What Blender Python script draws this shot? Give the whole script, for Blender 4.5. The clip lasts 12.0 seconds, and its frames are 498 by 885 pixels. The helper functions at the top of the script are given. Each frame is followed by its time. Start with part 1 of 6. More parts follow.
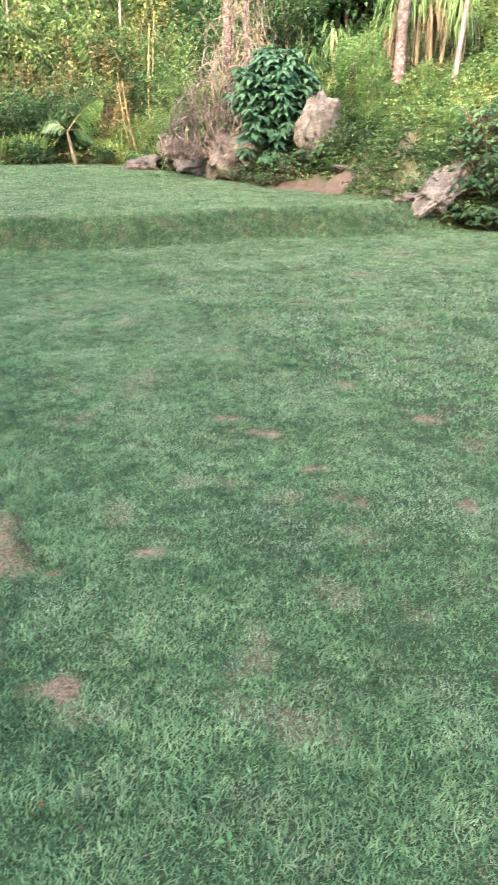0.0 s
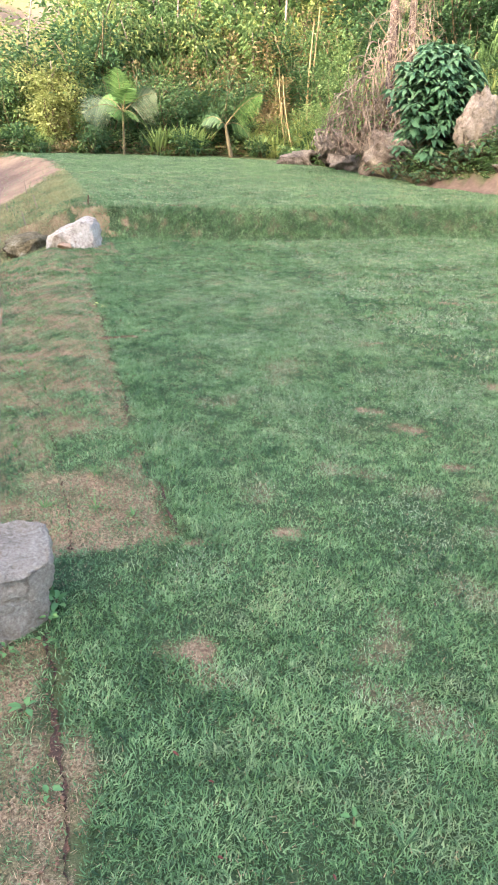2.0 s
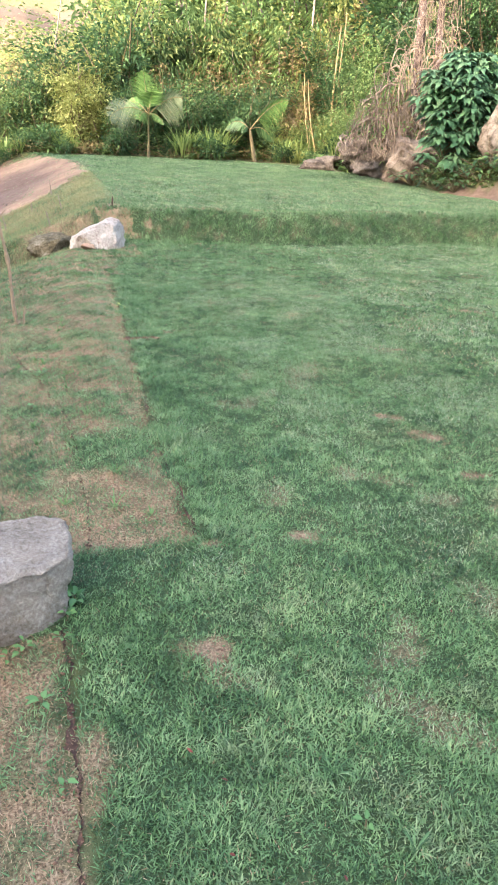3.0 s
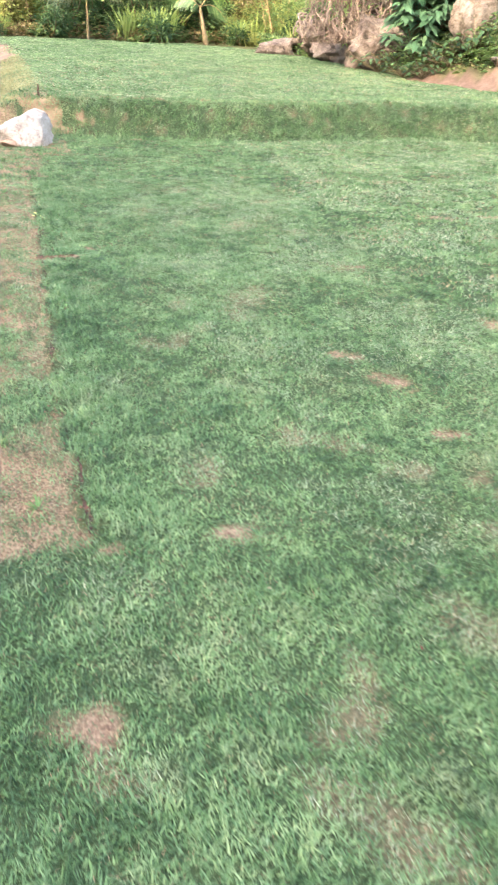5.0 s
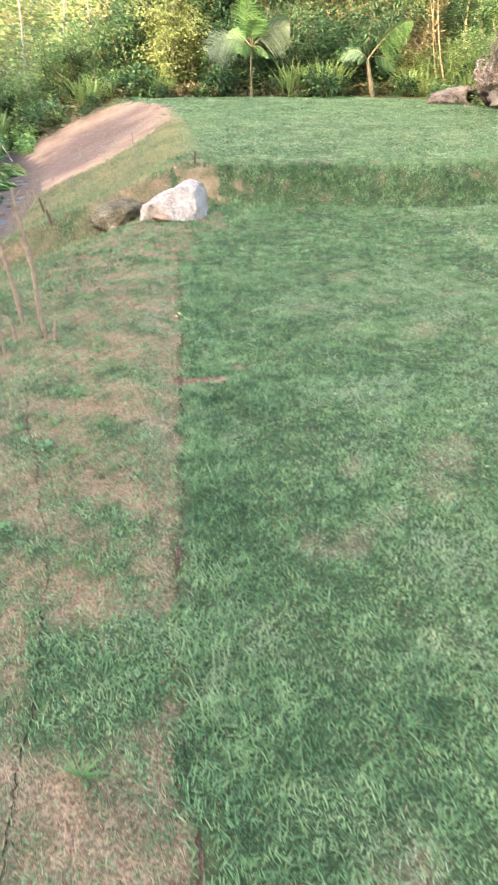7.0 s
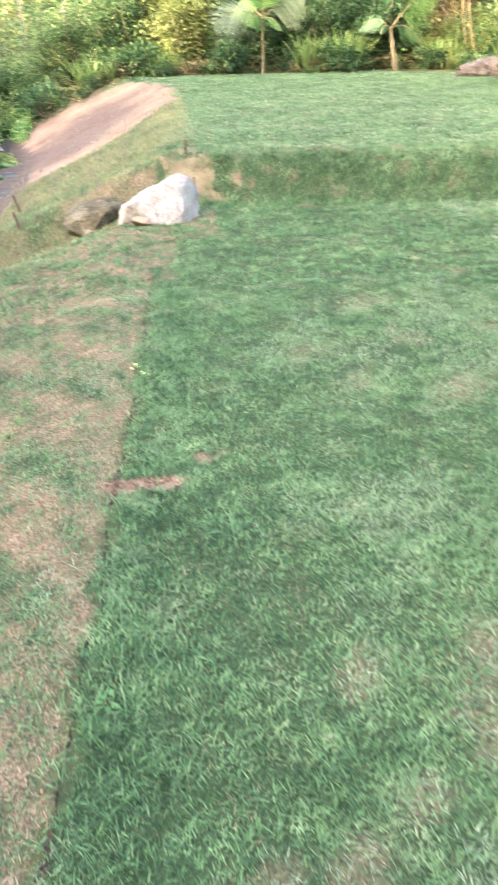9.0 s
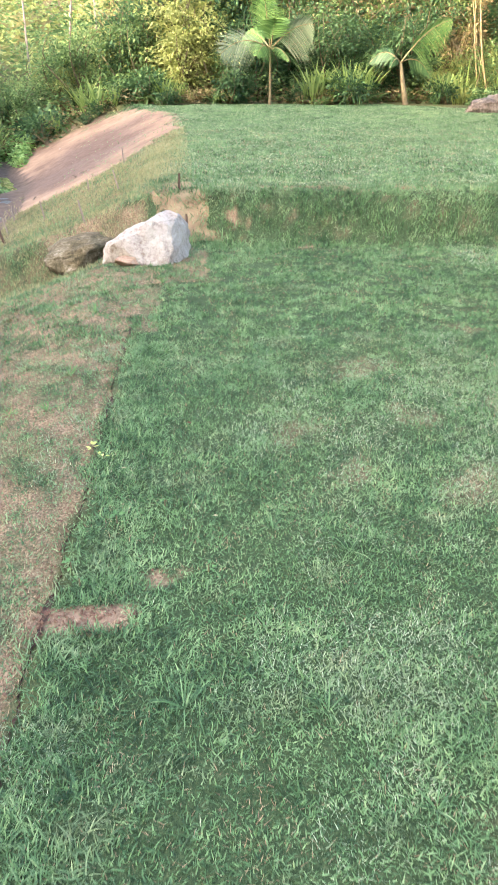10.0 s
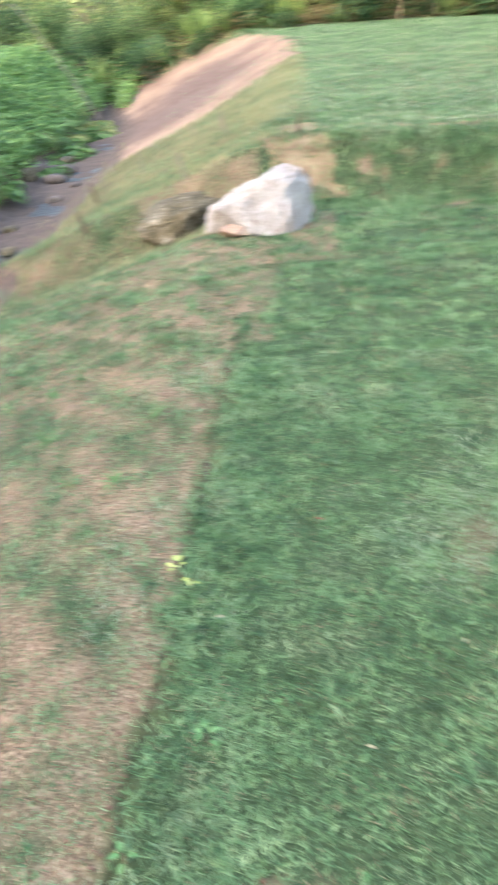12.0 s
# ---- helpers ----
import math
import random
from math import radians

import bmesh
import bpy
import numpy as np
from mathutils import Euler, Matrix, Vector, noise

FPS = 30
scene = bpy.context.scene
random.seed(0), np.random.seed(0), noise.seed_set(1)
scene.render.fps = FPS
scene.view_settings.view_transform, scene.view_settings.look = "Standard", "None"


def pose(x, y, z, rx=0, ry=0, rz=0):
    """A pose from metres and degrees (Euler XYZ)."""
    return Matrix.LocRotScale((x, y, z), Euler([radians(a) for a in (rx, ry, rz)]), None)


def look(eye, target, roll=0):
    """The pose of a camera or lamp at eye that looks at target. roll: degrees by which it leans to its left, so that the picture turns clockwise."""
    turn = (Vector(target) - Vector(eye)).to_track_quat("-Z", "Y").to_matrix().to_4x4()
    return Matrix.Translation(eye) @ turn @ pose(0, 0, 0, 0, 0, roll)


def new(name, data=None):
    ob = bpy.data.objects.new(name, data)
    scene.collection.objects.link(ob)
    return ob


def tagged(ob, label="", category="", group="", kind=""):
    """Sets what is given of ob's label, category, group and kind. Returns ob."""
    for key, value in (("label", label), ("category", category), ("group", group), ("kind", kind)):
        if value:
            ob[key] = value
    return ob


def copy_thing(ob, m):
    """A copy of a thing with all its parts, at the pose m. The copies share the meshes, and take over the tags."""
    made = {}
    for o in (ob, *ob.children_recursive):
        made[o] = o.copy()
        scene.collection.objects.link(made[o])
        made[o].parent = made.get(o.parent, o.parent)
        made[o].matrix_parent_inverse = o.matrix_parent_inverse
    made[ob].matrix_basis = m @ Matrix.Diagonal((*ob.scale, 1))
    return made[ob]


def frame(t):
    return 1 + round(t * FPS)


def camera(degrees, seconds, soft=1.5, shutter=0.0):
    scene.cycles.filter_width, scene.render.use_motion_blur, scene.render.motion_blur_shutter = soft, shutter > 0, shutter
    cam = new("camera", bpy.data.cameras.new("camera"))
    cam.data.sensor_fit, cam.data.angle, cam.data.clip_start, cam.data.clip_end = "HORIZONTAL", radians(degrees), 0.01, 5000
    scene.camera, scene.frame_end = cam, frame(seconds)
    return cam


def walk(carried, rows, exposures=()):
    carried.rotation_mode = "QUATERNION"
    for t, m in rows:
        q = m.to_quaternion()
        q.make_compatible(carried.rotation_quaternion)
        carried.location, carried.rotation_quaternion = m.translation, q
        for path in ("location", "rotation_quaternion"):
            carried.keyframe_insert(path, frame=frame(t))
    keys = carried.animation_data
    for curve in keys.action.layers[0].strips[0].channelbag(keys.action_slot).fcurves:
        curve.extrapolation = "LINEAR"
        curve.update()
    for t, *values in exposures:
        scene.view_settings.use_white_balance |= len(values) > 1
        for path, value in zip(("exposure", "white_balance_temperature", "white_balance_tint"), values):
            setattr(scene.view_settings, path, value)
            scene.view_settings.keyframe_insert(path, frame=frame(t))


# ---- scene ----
cam = camera(35.6, 12.0, soft=1.4, shutter=0.3)
PATH = [
    (0, (0.2767, 0.1179, 1.709), (1.141, 1.7582, 0.959), 1.0),
    (0.5, (0.1965, 0.1118, 1.698), (0.927, 1.8051, 0.925), 0.4),
    (1, (0.1696, 0.1103, 1.682), (0.8412, 1.8269, 0.906), 1.3),
    (1.5, (0.1739, 0.1035, 1.674), (0.7972, 1.8401, 0.903), 1.9),
    (2, (0.1819, 0.1015, 1.666), (0.7454, 1.862, 0.902), 2.1),
    (2.5, (0.1635, 0.0966, 1.671), (0.681, 1.8793, 0.926), 2.4),
    (3, (0.1632, 0.0876, 1.664), (0.6873, 1.8635, 0.908), 3.0),
    (3.2, (0.1654, 0.0831, 1.662), (0.735, 1.8403, 0.894), 3.4),
    (4.8, (0.5612, 0.6507, 1.56), (1.1802, 2.29, 0.597), 3.7),
    (5, (0.5683, 0.8451, 1.571), (1.1566, 2.4905, 0.597), 3.3),
    (5.5, (0.5958, 1.2122, 1.526), (1.0141, 2.9083, 0.552), 1.9),
    (6, (0.773, 1.588, 1.573), (1.0843, 3.3173, 0.617), 0.4),
    (6.5, (0.7994, 1.8933, 1.565), (1.1058, 3.6388, 0.639), 0.6),
    (7, (0.7702, 2.2962, 1.626), (1.0087, 4.0698, 0.733), 0.2),
    (7.2, (0.7957, 2.4038, 1.602), (0.9791, 4.1909, 0.723), -1.0),
    (8.8, (1.2201, 3.5769, 1.572), (1.4882, 5.3144, 0.62), -1.0),
    (9, (1.2003, 3.6973, 1.552), (1.37, 5.4565, 0.617), -1.3),
    (9.5, (1.3357, 4.1055, 1.55), (1.3681, 5.8959, 0.662), -2.4),
    (10, (1.3804, 4.3683, 1.553), (1.5495, 6.1561, 0.672), 0.2),
    (10.5, (1.2591, 4.6536, 1.601), (1.3643, 6.4404, 0.708), -0.3),
    (11, (1.3187, 5.0341, 1.524), (1.2824, 6.8339, 0.654), -3.8),
    (11.5, (1.415, 5.3579, 1.53), (1.4253, 7.143, 0.628), -5.4),
    (11.8, (1.4274, 5.5665, 1.485), (1.5272, 7.3006, 0.495), -3.4),
    (12, (1.3499, 5.7254, 1.481), (1.2248, 7.4433, 0.464), -3.9),
]
EXPOSURES = [(0.0, 3.37, 6200, 12), (1.5, 3.34, 6300, 12), (3.2, 3.32, 6400, 12), (4.8, 3.84, 6750, 15), (5.2, 3.84, 6750, 15), (6.0, 3.70, 6550, 13), (6.5, 3.70, 6550, 13), (7.2, 3.48, 6500, 12), (8.6, 3.80, 6450, 12), (9.1, 3.82, 6450, 12), (9.6, 3.53, 6450, 12), (11.4, 3.52, 6400, 12), (12.0, 3.59, 6300, 11)]
walk(cam, [(t, look(eye, target, roll)) for t, eye, target, roll in PATH], EXPOSURES)

# ---- world, sun, exposure ----
SUN_ELEVATION, SUN_FROM = 22.0, Vector((-0.78, -0.62, 0.0)).normalized()
sky_world = bpy.data.worlds.new("sky")
scene.world = sky_world
sky_world.use_nodes = True
sky = sky_world.node_tree.nodes.new("ShaderNodeTexSky")
sky.sky_type, sky.sun_disc = "NISHITA", False
sky.sun_elevation = radians(SUN_ELEVATION)
sky.sun_rotation = math.atan2(SUN_FROM.x, SUN_FROM.y)
sky.air_density, sky.dust_density, sky.ozone_density = 1.0, 4.0, 0.4
sky_world.node_tree.links.new(sky.outputs[0], sky_world.node_tree.nodes["Background"].inputs[0])
sky_world.node_tree.nodes["Background"].inputs[1].default_value = 0.15
scene.view_settings.exposure = 0.0

sun_data = bpy.data.lights.new("sun", "SUN")
sun_data.energy, sun_data.angle, sun_data.color = 1.65, radians(0.8), (1.0, 0.84, 0.64)
sun = new("sun", sun_data)
sun_way = SUN_FROM * math.cos(radians(SUN_ELEVATION)) + Vector((0, 0, math.sin(radians(SUN_ELEVATION))))
sun.matrix_basis = look(sun_way * 60, (0, 0, 0))


# ---- materials ----
class Nodes:
    """Short hand for building a material's nodes."""

    def __init__(self, name):
        self.mat = bpy.data.materials.new(name)
        self.mat.use_nodes = True
        self.tree = self.mat.node_tree
        self.bsdf = self.tree.nodes["Principled BSDF"]
        self.out = self.tree.nodes["Material Output"]

    def add(self, kind, **values):
        node = self.tree.nodes.new(kind)
        for key, value in values.items():
            node.inputs[key.replace("_", " ")].default_value = value
        return node

    def link(self, a, b):
        self.tree.links.new(a, b)

    def where(self):
        return self.add("ShaderNodeTexCoord").outputs["Object"]

    def noise(self, scale, detail=4.0, rough=0.6, vector=None):
        node = self.add("ShaderNodeTexNoise", Scale=scale, Detail=detail, Roughness=rough)
        self.link(vector or self.where(), node.inputs["Vector"])
        return node.outputs["Fac"]

    def ramp(self, fac, stops):
        node = self.add("ShaderNodeValToRGB")
        band = node.color_ramp
        while len(band.elements) < len(stops):
            band.elements.new(0.5)
        for element, (at, colour) in zip(band.elements, stops):
            element.position, element.color = at, (*colour, 1)
        self.link(fac, node.inputs[0])
        return node.outputs[0]

    def mix(self, fac, a, b, blend="MIX"):
        node = self.tree.nodes.new("ShaderNodeMix")
        node.data_type, node.blend_type = "RGBA", blend
        for value, slot in ((fac, 0), (a, 6), (b, 7)):
            if isinstance(value, (int, float)):
                node.inputs[slot].default_value = value
            elif isinstance(value, tuple):
                node.inputs[slot].default_value = (*value, 1)
            else:
                self.link(value, node.inputs[slot])
        return node.outputs[2]

    def maths(self, kind, a, b):
        node = self.tree.nodes.new("ShaderNodeMath")
        node.operation = kind
        for value, slot in ((a, 0), (b, 1)):
            if isinstance(value, (int, float)):
                node.inputs[slot].default_value = value
            else:
                self.link(value, node.inputs[slot])
        return node.outputs[0]

    def attribute(self, name):
        node = self.tree.nodes.new("ShaderNodeAttribute")
        node.attribute_name = name
        return node.outputs["Fac"]

    def bump(self, height, strength=0.5, distance=0.02):
        node = self.add("ShaderNodeBump", Strength=strength, Distance=distance)
        self.link(height, node.inputs["Height"])
        self.link(node.outputs[0], self.bsdf.inputs["Normal"])

    def finish(self, colour, rough=0.8, specular=0.3):
        if isinstance(colour, tuple):
            self.bsdf.inputs["Base Color"].default_value = (*colour, 1)
        else:
            self.link(colour, self.bsdf.inputs["Base Color"])
        self.bsdf.inputs["Roughness"].default_value = rough
        self.bsdf.inputs["Specular IOR Level"].default_value = specular
        return self.mat


def leaf_material(name, dark, mid, light, through_light=0.3, rough=0.55, patch=1.3, specular=0.3):
    """Leaves and blades: each island takes its own shade, with drifts of tone over the plant, and some light comes through."""
    n = Nodes(name)
    island = n.add("ShaderNodeNewGeometry").outputs["Random Per Island"]
    drift = n.noise(patch, 3.0)
    fac = n.maths("ADD", n.maths("MULTIPLY", island, 0.55), n.maths("MULTIPLY", n.maths("SUBTRACT", drift, 0.32), 1.15))
    colour = n.ramp(fac, [(0.1, dark), (0.5, mid), (0.95, light)])
    n.finish(colour, rough, specular)
    if through_light:
        glow = n.add("ShaderNodeBsdfTranslucent")
        n.link(colour, glow.inputs["Color"])
        both = n.add("ShaderNodeMixShader", Fac=through_light)
        n.link(n.bsdf.outputs[0], both.inputs[1])
        n.link(glow.outputs[0], both.inputs[2])
        n.link(both.outputs[0], n.out.inputs["Surface"])
    return n.mat


def rough_material(name, stops, scale=6.0, fine=60.0, rough=0.85, bump=0.6, distance=0.02, specular=0.25, grain=0.35):
    """Stone, bark and earth: two scales of mottling and relief."""
    n = Nodes(name)
    broad, small = n.noise(scale, 6.0, 0.65), n.noise(fine, 5.0, 0.7)
    fac = n.maths("ADD", n.maths("MULTIPLY", broad, 1 - grain), n.maths("MULTIPLY", small, grain))
    n.finish(n.ramp(fac, stops), rough, specular)
    n.bump(fac, bump, distance)
    return n.mat


def ground_material():
    n = Nodes("ground_soil_and_thatch")
    fine, mid, broad = n.noise(90.0, 5.0, 0.7), n.noise(9.0, 4.0), n.noise(1.1, 3.0)
    thatch = n.ramp(fine, [(0.3, (0.016, 0.030, 0.012)), (0.55, (0.044, 0.068, 0.028)), (0.75, (0.115, 0.125, 0.062))])
    straw = n.ramp(fine, [(0.34, (0.050, 0.031, 0.020)), (0.5, (0.195, 0.128, 0.078)), (0.66, (0.40, 0.295, 0.195))])
    soil = n.ramp(n.maths("ADD", n.maths("ADD", n.maths("MULTIPLY", broad, 0.66), n.maths("MULTIPLY", mid, 0.22)), n.maths("MULTIPLY", fine, 0.12)),
                  [(0.36, (0.125, 0.080, 0.056)), (0.5, (0.205, 0.136, 0.094)), (0.64, (0.29, 0.200, 0.138))])
    dark_soil = n.ramp(mid, [(0.35, (0.070, 0.048, 0.040)), (0.65, (0.110, 0.077, 0.063))])
    soil = n.mix(n.attribute("dark_soil"), soil, dark_soil)
    litter = n.ramp(n.maths("ADD", n.maths("MULTIPLY", mid, 0.5), n.maths("MULTIPLY", broad, 0.5)),
                    [(0.35, (0.045, 0.042, 0.020)), (0.5, (0.075, 0.085, 0.032)), (0.65, (0.14, 0.125, 0.06))])
    colour = n.mix(n.attribute("dry"), thatch, straw)
    colour = n.mix(n.attribute("wild"), colour, litter)
    meadow = n.ramp(mid, [(0.35, (0.075, 0.088, 0.026)), (0.5, (0.165, 0.155, 0.052)), (0.65, (0.20, 0.150, 0.065))])
    colour = n.mix(n.attribute("meadow"), colour, meadow)
    colour = n.mix(n.attribute("earth"), colour, soil)
    n.finish(colour, 0.95, 0.15)
    n.bump(n.maths("ADD", n.maths("MULTIPLY", fine, n.maths("SUBTRACT", 1.0, n.maths("MULTIPLY", n.attribute("earth"), 0.75))), mid), 0.6, 0.02)
    return n.mat


M_GROUND = ground_material()


def lawn_material():
    """Turf blades: each blade its own shade, in darker and paler tufts, with a straw tinge in places."""
    n = Nodes("lawn_blades")
    island = n.add("ShaderNodeNewGeometry").outputs["Random Per Island"]
    drift, clump, tuft, paleness = n.noise(1.3, 4.0), n.noise(7.0, 3.0), n.noise(26.0, 2.0), n.noise(3.1, 4.0, 0.7)
    fac = n.maths("ADD", n.maths("MULTIPLY", island, 0.38), n.maths("MULTIPLY", n.maths("SUBTRACT", drift, 0.32), 0.70))
    fac = n.maths("ADD", fac, n.maths("MULTIPLY", n.maths("SUBTRACT", clump, 0.38), 0.95))
    fac = n.maths("ADD", fac, n.maths("MULTIPLY", n.maths("SUBTRACT", tuft, 0.44), 0.5))
    colour = n.ramp(fac, [(0.12, (0.013, 0.040, 0.014)), (0.50, (0.108, 0.202, 0.080)), (0.90, (0.290, 0.384, 0.186))])
    pale = n.ramp(island, [(0.1, (0.135, 0.170, 0.085)), (0.9, (0.340, 0.360, 0.215))])
    patch = n.ramp(paleness, [(0.54, (0, 0, 0)), (0.68, (0.55, 0.55, 0.55))])
    colour = n.mix(patch, colour, pale)
    n.finish(colour, 0.5, 0.3)
    glow = n.add("ShaderNodeBsdfTranslucent")
    n.link(colour, glow.inputs["Color"])
    both = n.add("ShaderNodeMixShader", Fac=0.25)
    n.link(n.bsdf.outputs[0], both.inputs[1])
    n.link(glow.outputs[0], both.inputs[2])
    n.link(both.outputs[0], n.out.inputs["Surface"])
    return n.mat


M_LAWN = lawn_material()
M_THATCH = leaf_material("pale_thatch", (0.19, 0.240, 0.145), (0.31, 0.365, 0.235), (0.46, 0.495, 0.345), 0.15, 0.8, 3.0)
M_STRAW = leaf_material("dry_blades", (0.14, 0.078, 0.046), (0.285, 0.192, 0.118), (0.45, 0.34, 0.22), 0.15, 0.8, 3.0)
M_LEAF_MID = leaf_material("leaf_mid_green", (0.046, 0.088, 0.030), (0.150, 0.240, 0.082), (0.375, 0.465, 0.175), 0.45)
M_LEAF_DARK = leaf_material("leaf_dark_green", (0.022, 0.055, 0.022), (0.062, 0.125, 0.048), (0.165, 0.255, 0.095), 0.35)
M_LEAF_YELLOW = leaf_material("leaf_yellow_green", (0.140, 0.165, 0.052), (0.310, 0.345, 0.110), (0.520, 0.520, 0.220), 0.5)
M_LEAF_OLIVE = leaf_material("leaf_olive_dry", (0.080, 0.060, 0.026), (0.230, 0.180, 0.080), (0.480, 0.370, 0.200), 0.4)
M_LEAF_BIG = leaf_material("leaf_glossy_big", (0.050, 0.115, 0.056), (0.108, 0.210, 0.106), (0.195, 0.300, 0.165), 0.3, 0.6, 1.0, 0.15)
M_LEAF_ORANGE = leaf_material("leaf_withered_orange", (0.085, 0.052, 0.030), (0.185, 0.125, 0.074), (0.34, 0.250, 0.150), 0.3)
M_PALM = leaf_material("palm_frond_green", (0.060, 0.125, 0.034), (0.120, 0.215, 0.056), (0.210, 0.305, 0.105), 0.3, 0.55)
M_PALM_PALE = leaf_material("palm_frond_pale", (0.09, 0.12, 0.066), (0.155, 0.19, 0.112), (0.25, 0.28, 0.18), 0.25, 0.65)
M_VINE = rough_material("dry_vine", [(0.36, (0.085, 0.060, 0.044)), (0.5, (0.190, 0.145, 0.110)), (0.66, (0.37, 0.295, 0.23))], 3.5, 70.0)
M_BARK = rough_material("grey_bark", [(0.40, (0.042, 0.028, 0.024)), (0.49, (0.090, 0.063, 0.055)), (0.57, (0.16, 0.122, 0.110)), (0.64, (0.36, 0.31, 0.29))], 8.0, 22.0, distance=0.03, bump=0.9)
M_BARK_PALE = rough_material("pale_bark", [(0.36, (0.13, 0.100, 0.080)), (0.6, (0.30, 0.245, 0.205))], 5.0, 50.0)
M_BARK_PINK = rough_material("pinkish_bark", [(0.36, (0.085, 0.060, 0.052)), (0.6, (0.20, 0.155, 0.140))], 6.0, 50.0)
M_CANE = rough_material("yellow_cane", [(0.36, (0.10, 0.075, 0.035)), (0.6, (0.27, 0.205, 0.105))], 6.0, 60.0)
M_STEM = rough_material("stem_brown", [(0.3, (0.07, 0.055, 0.03)), (0.65, (0.19, 0.15, 0.085))], 10.0, 80.0)
M_STAKE = rough_material("stake_wood", [(0.3, (0.13, 0.092, 0.062)), (0.65, (0.32, 0.24, 0.165))], 20.0, 120.0)
M_PEG = rough_material("dark_peg_wood", [(0.3, (0.045, 0.028, 0.02)), (0.65, (0.12, 0.075, 0.05))], 20.0, 120.0)
M_ROCK_GREY = rough_material("grey_granite", [(0.34, (0.13, 0.104, 0.080)), (0.44, (0.215, 0.180, 0.146)), (0.54, (0.285, 0.245, 0.205)), (0.66, (0.40, 0.355, 0.31))], 5.0, 70.0, distance=0.035, bump=1.0, grain=0.6)
M_ROCK_WHITE = rough_material("pale_quartz_stone", [(0.34, (0.16, 0.115, 0.085)), (0.43, (0.27, 0.225, 0.190)), (0.52, (0.36, 0.315, 0.275)), (0.66, (0.44, 0.395, 0.355))], 5.0, 30.0, distance=0.05, bump=1.0, grain=0.5)
M_ROCK_MOSS = rough_material("mossy_dark_stone", [(0.36, (0.040, 0.032, 0.017)), (0.47, (0.095, 0.076, 0.040)), (0.57, (0.17, 0.140, 0.092)), (0.67, (0.34, 0.30, 0.25))], 5.0, 40.0, bump=0.9, distance=0.05)
M_ROCK_PINK = rough_material("weathered_pink_rock", [(0.36, (0.060, 0.046, 0.028)), (0.46, (0.14, 0.108, 0.080)), (0.56, (0.235, 0.190, 0.155)), (0.67, (0.36, 0.30, 0.255))], 2.6, 22.0, distance=0.08, bump=1.0)
M_ROCK_BROWN = rough_material("brown_ledge_rock", [(0.36, (0.045, 0.034, 0.026)), (0.47, (0.120, 0.092, 0.072)), (0.57, (0.21, 0.168, 0.135)), (0.68, (0.34, 0.285, 0.24))], 2.6, 22.0, distance=0.08, bump=1.0)
M_EARTH = rough_material("bare_pink_earth", [(0.3, (0.19, 0.115, 0.07)), (0.5, (0.32, 0.21, 0.145)), (0.7, (0.45, 0.33, 0.25))], 3.0, 45.0, 0.95, bump=0.9, distance=0.04)
M_SAND = rough_material("pale_crumbling_earth", [(0.34, (0.15, 0.110, 0.086)), (0.5, (0.235, 0.185, 0.150)), (0.66, (0.32, 0.26, 0.215))], 4.0, 35.0, 0.95, bump=0.8, distance=0.03)
M_TURF = rough_material("dried_turf", [(0.34, (0.10, 0.066, 0.036)), (0.5, (0.19, 0.135, 0.078)), (0.66, (0.29, 0.22, 0.135))], 5.0, 90.0, 0.95)


def water_material():
    n = Nodes("stream_water")
    n.finish(n.ramp(n.noise(3.0), [(0.4, (0.022, 0.018, 0.014)), (0.6, (0.050, 0.040, 0.032))]), 0.35, 0.1)
    n.bump(n.noise(14.0, 4.0), 0.5, 0.03)
    return n.mat


M_WATER = water_material()


# ---- the lie of the land (x to the right along the terrace, y ahead along the bank) ----
def step(a, b, x):
    t = np.clip((np.asarray(x, float) - a) / (b - a), 0, 1)
    return t * t * (3 - 2 * t)


def waves(x, y, scale, seed=0.0):
    """Smooth unevenness of about -1 to 1, a blend of slanted waves."""
    x, y = np.asarray(x, float) / scale, np.asarray(y, float) / scale
    total = 0.0
    for k, (a, f, g) in enumerate(((0.3, 1.0, 1.0), (1.7, 1.63, 0.8), (2.9, 2.31, 0.6), (4.4, 3.7, 0.45), (5.3, 5.9, 0.3))):
        total = total + g * np.sin(f * (x * math.cos(a + seed) + y * math.sin(a + seed)) * 2.1 + 7.3 * k + seed * 3.1)
    return total / 2.0


CREST_Y, CREST_X = (-5, 2.3, 3.2, 6, 11, 12.6, 17, 20, 23, 26), (0.1, 0.15, 0.55, 0.75, 0.85, 1.35, 1.55, 1.5, 0.7, -1.0)
EDGE_Y, EDGE_X = (-10, 8, 11.2, 12.0, 13.0, 14.3, 15.9, 17.2, 19.5, 21, 23, 25), (15, 14.0, 11.4, 10.3, 10.2, 9.55, 8.95, 8.9, 8.75, 8.2, 6.5, 4.0)
HILL_Y, HILL_X = (-10, 8, 11.2, 12.0, 13.0, 14.3, 15.9, 17.2, 19.5, 21, 23, 26), (15, 14.0, 11.4, 10.3, 10.2, 9.55, 8.95, 8.9, 8.75, 8.6, 8.5, 8.2)
SOD_Y, SOD_X = (3.0, 3.8, 4.4, 5.6, 6.34, 7.2, 8.9, 10.33, 10.42, 11.5), (0.79, 0.79, 0.80, 0.89, 0.91, 0.98, 1.04, 1.15, 1.62, 1.66)


def crest(y):
    return np.interp(y, CREST_Y, CREST_X)


def lawn_edge(y):
    return np.interp(y, EDGE_Y, EDGE_X)


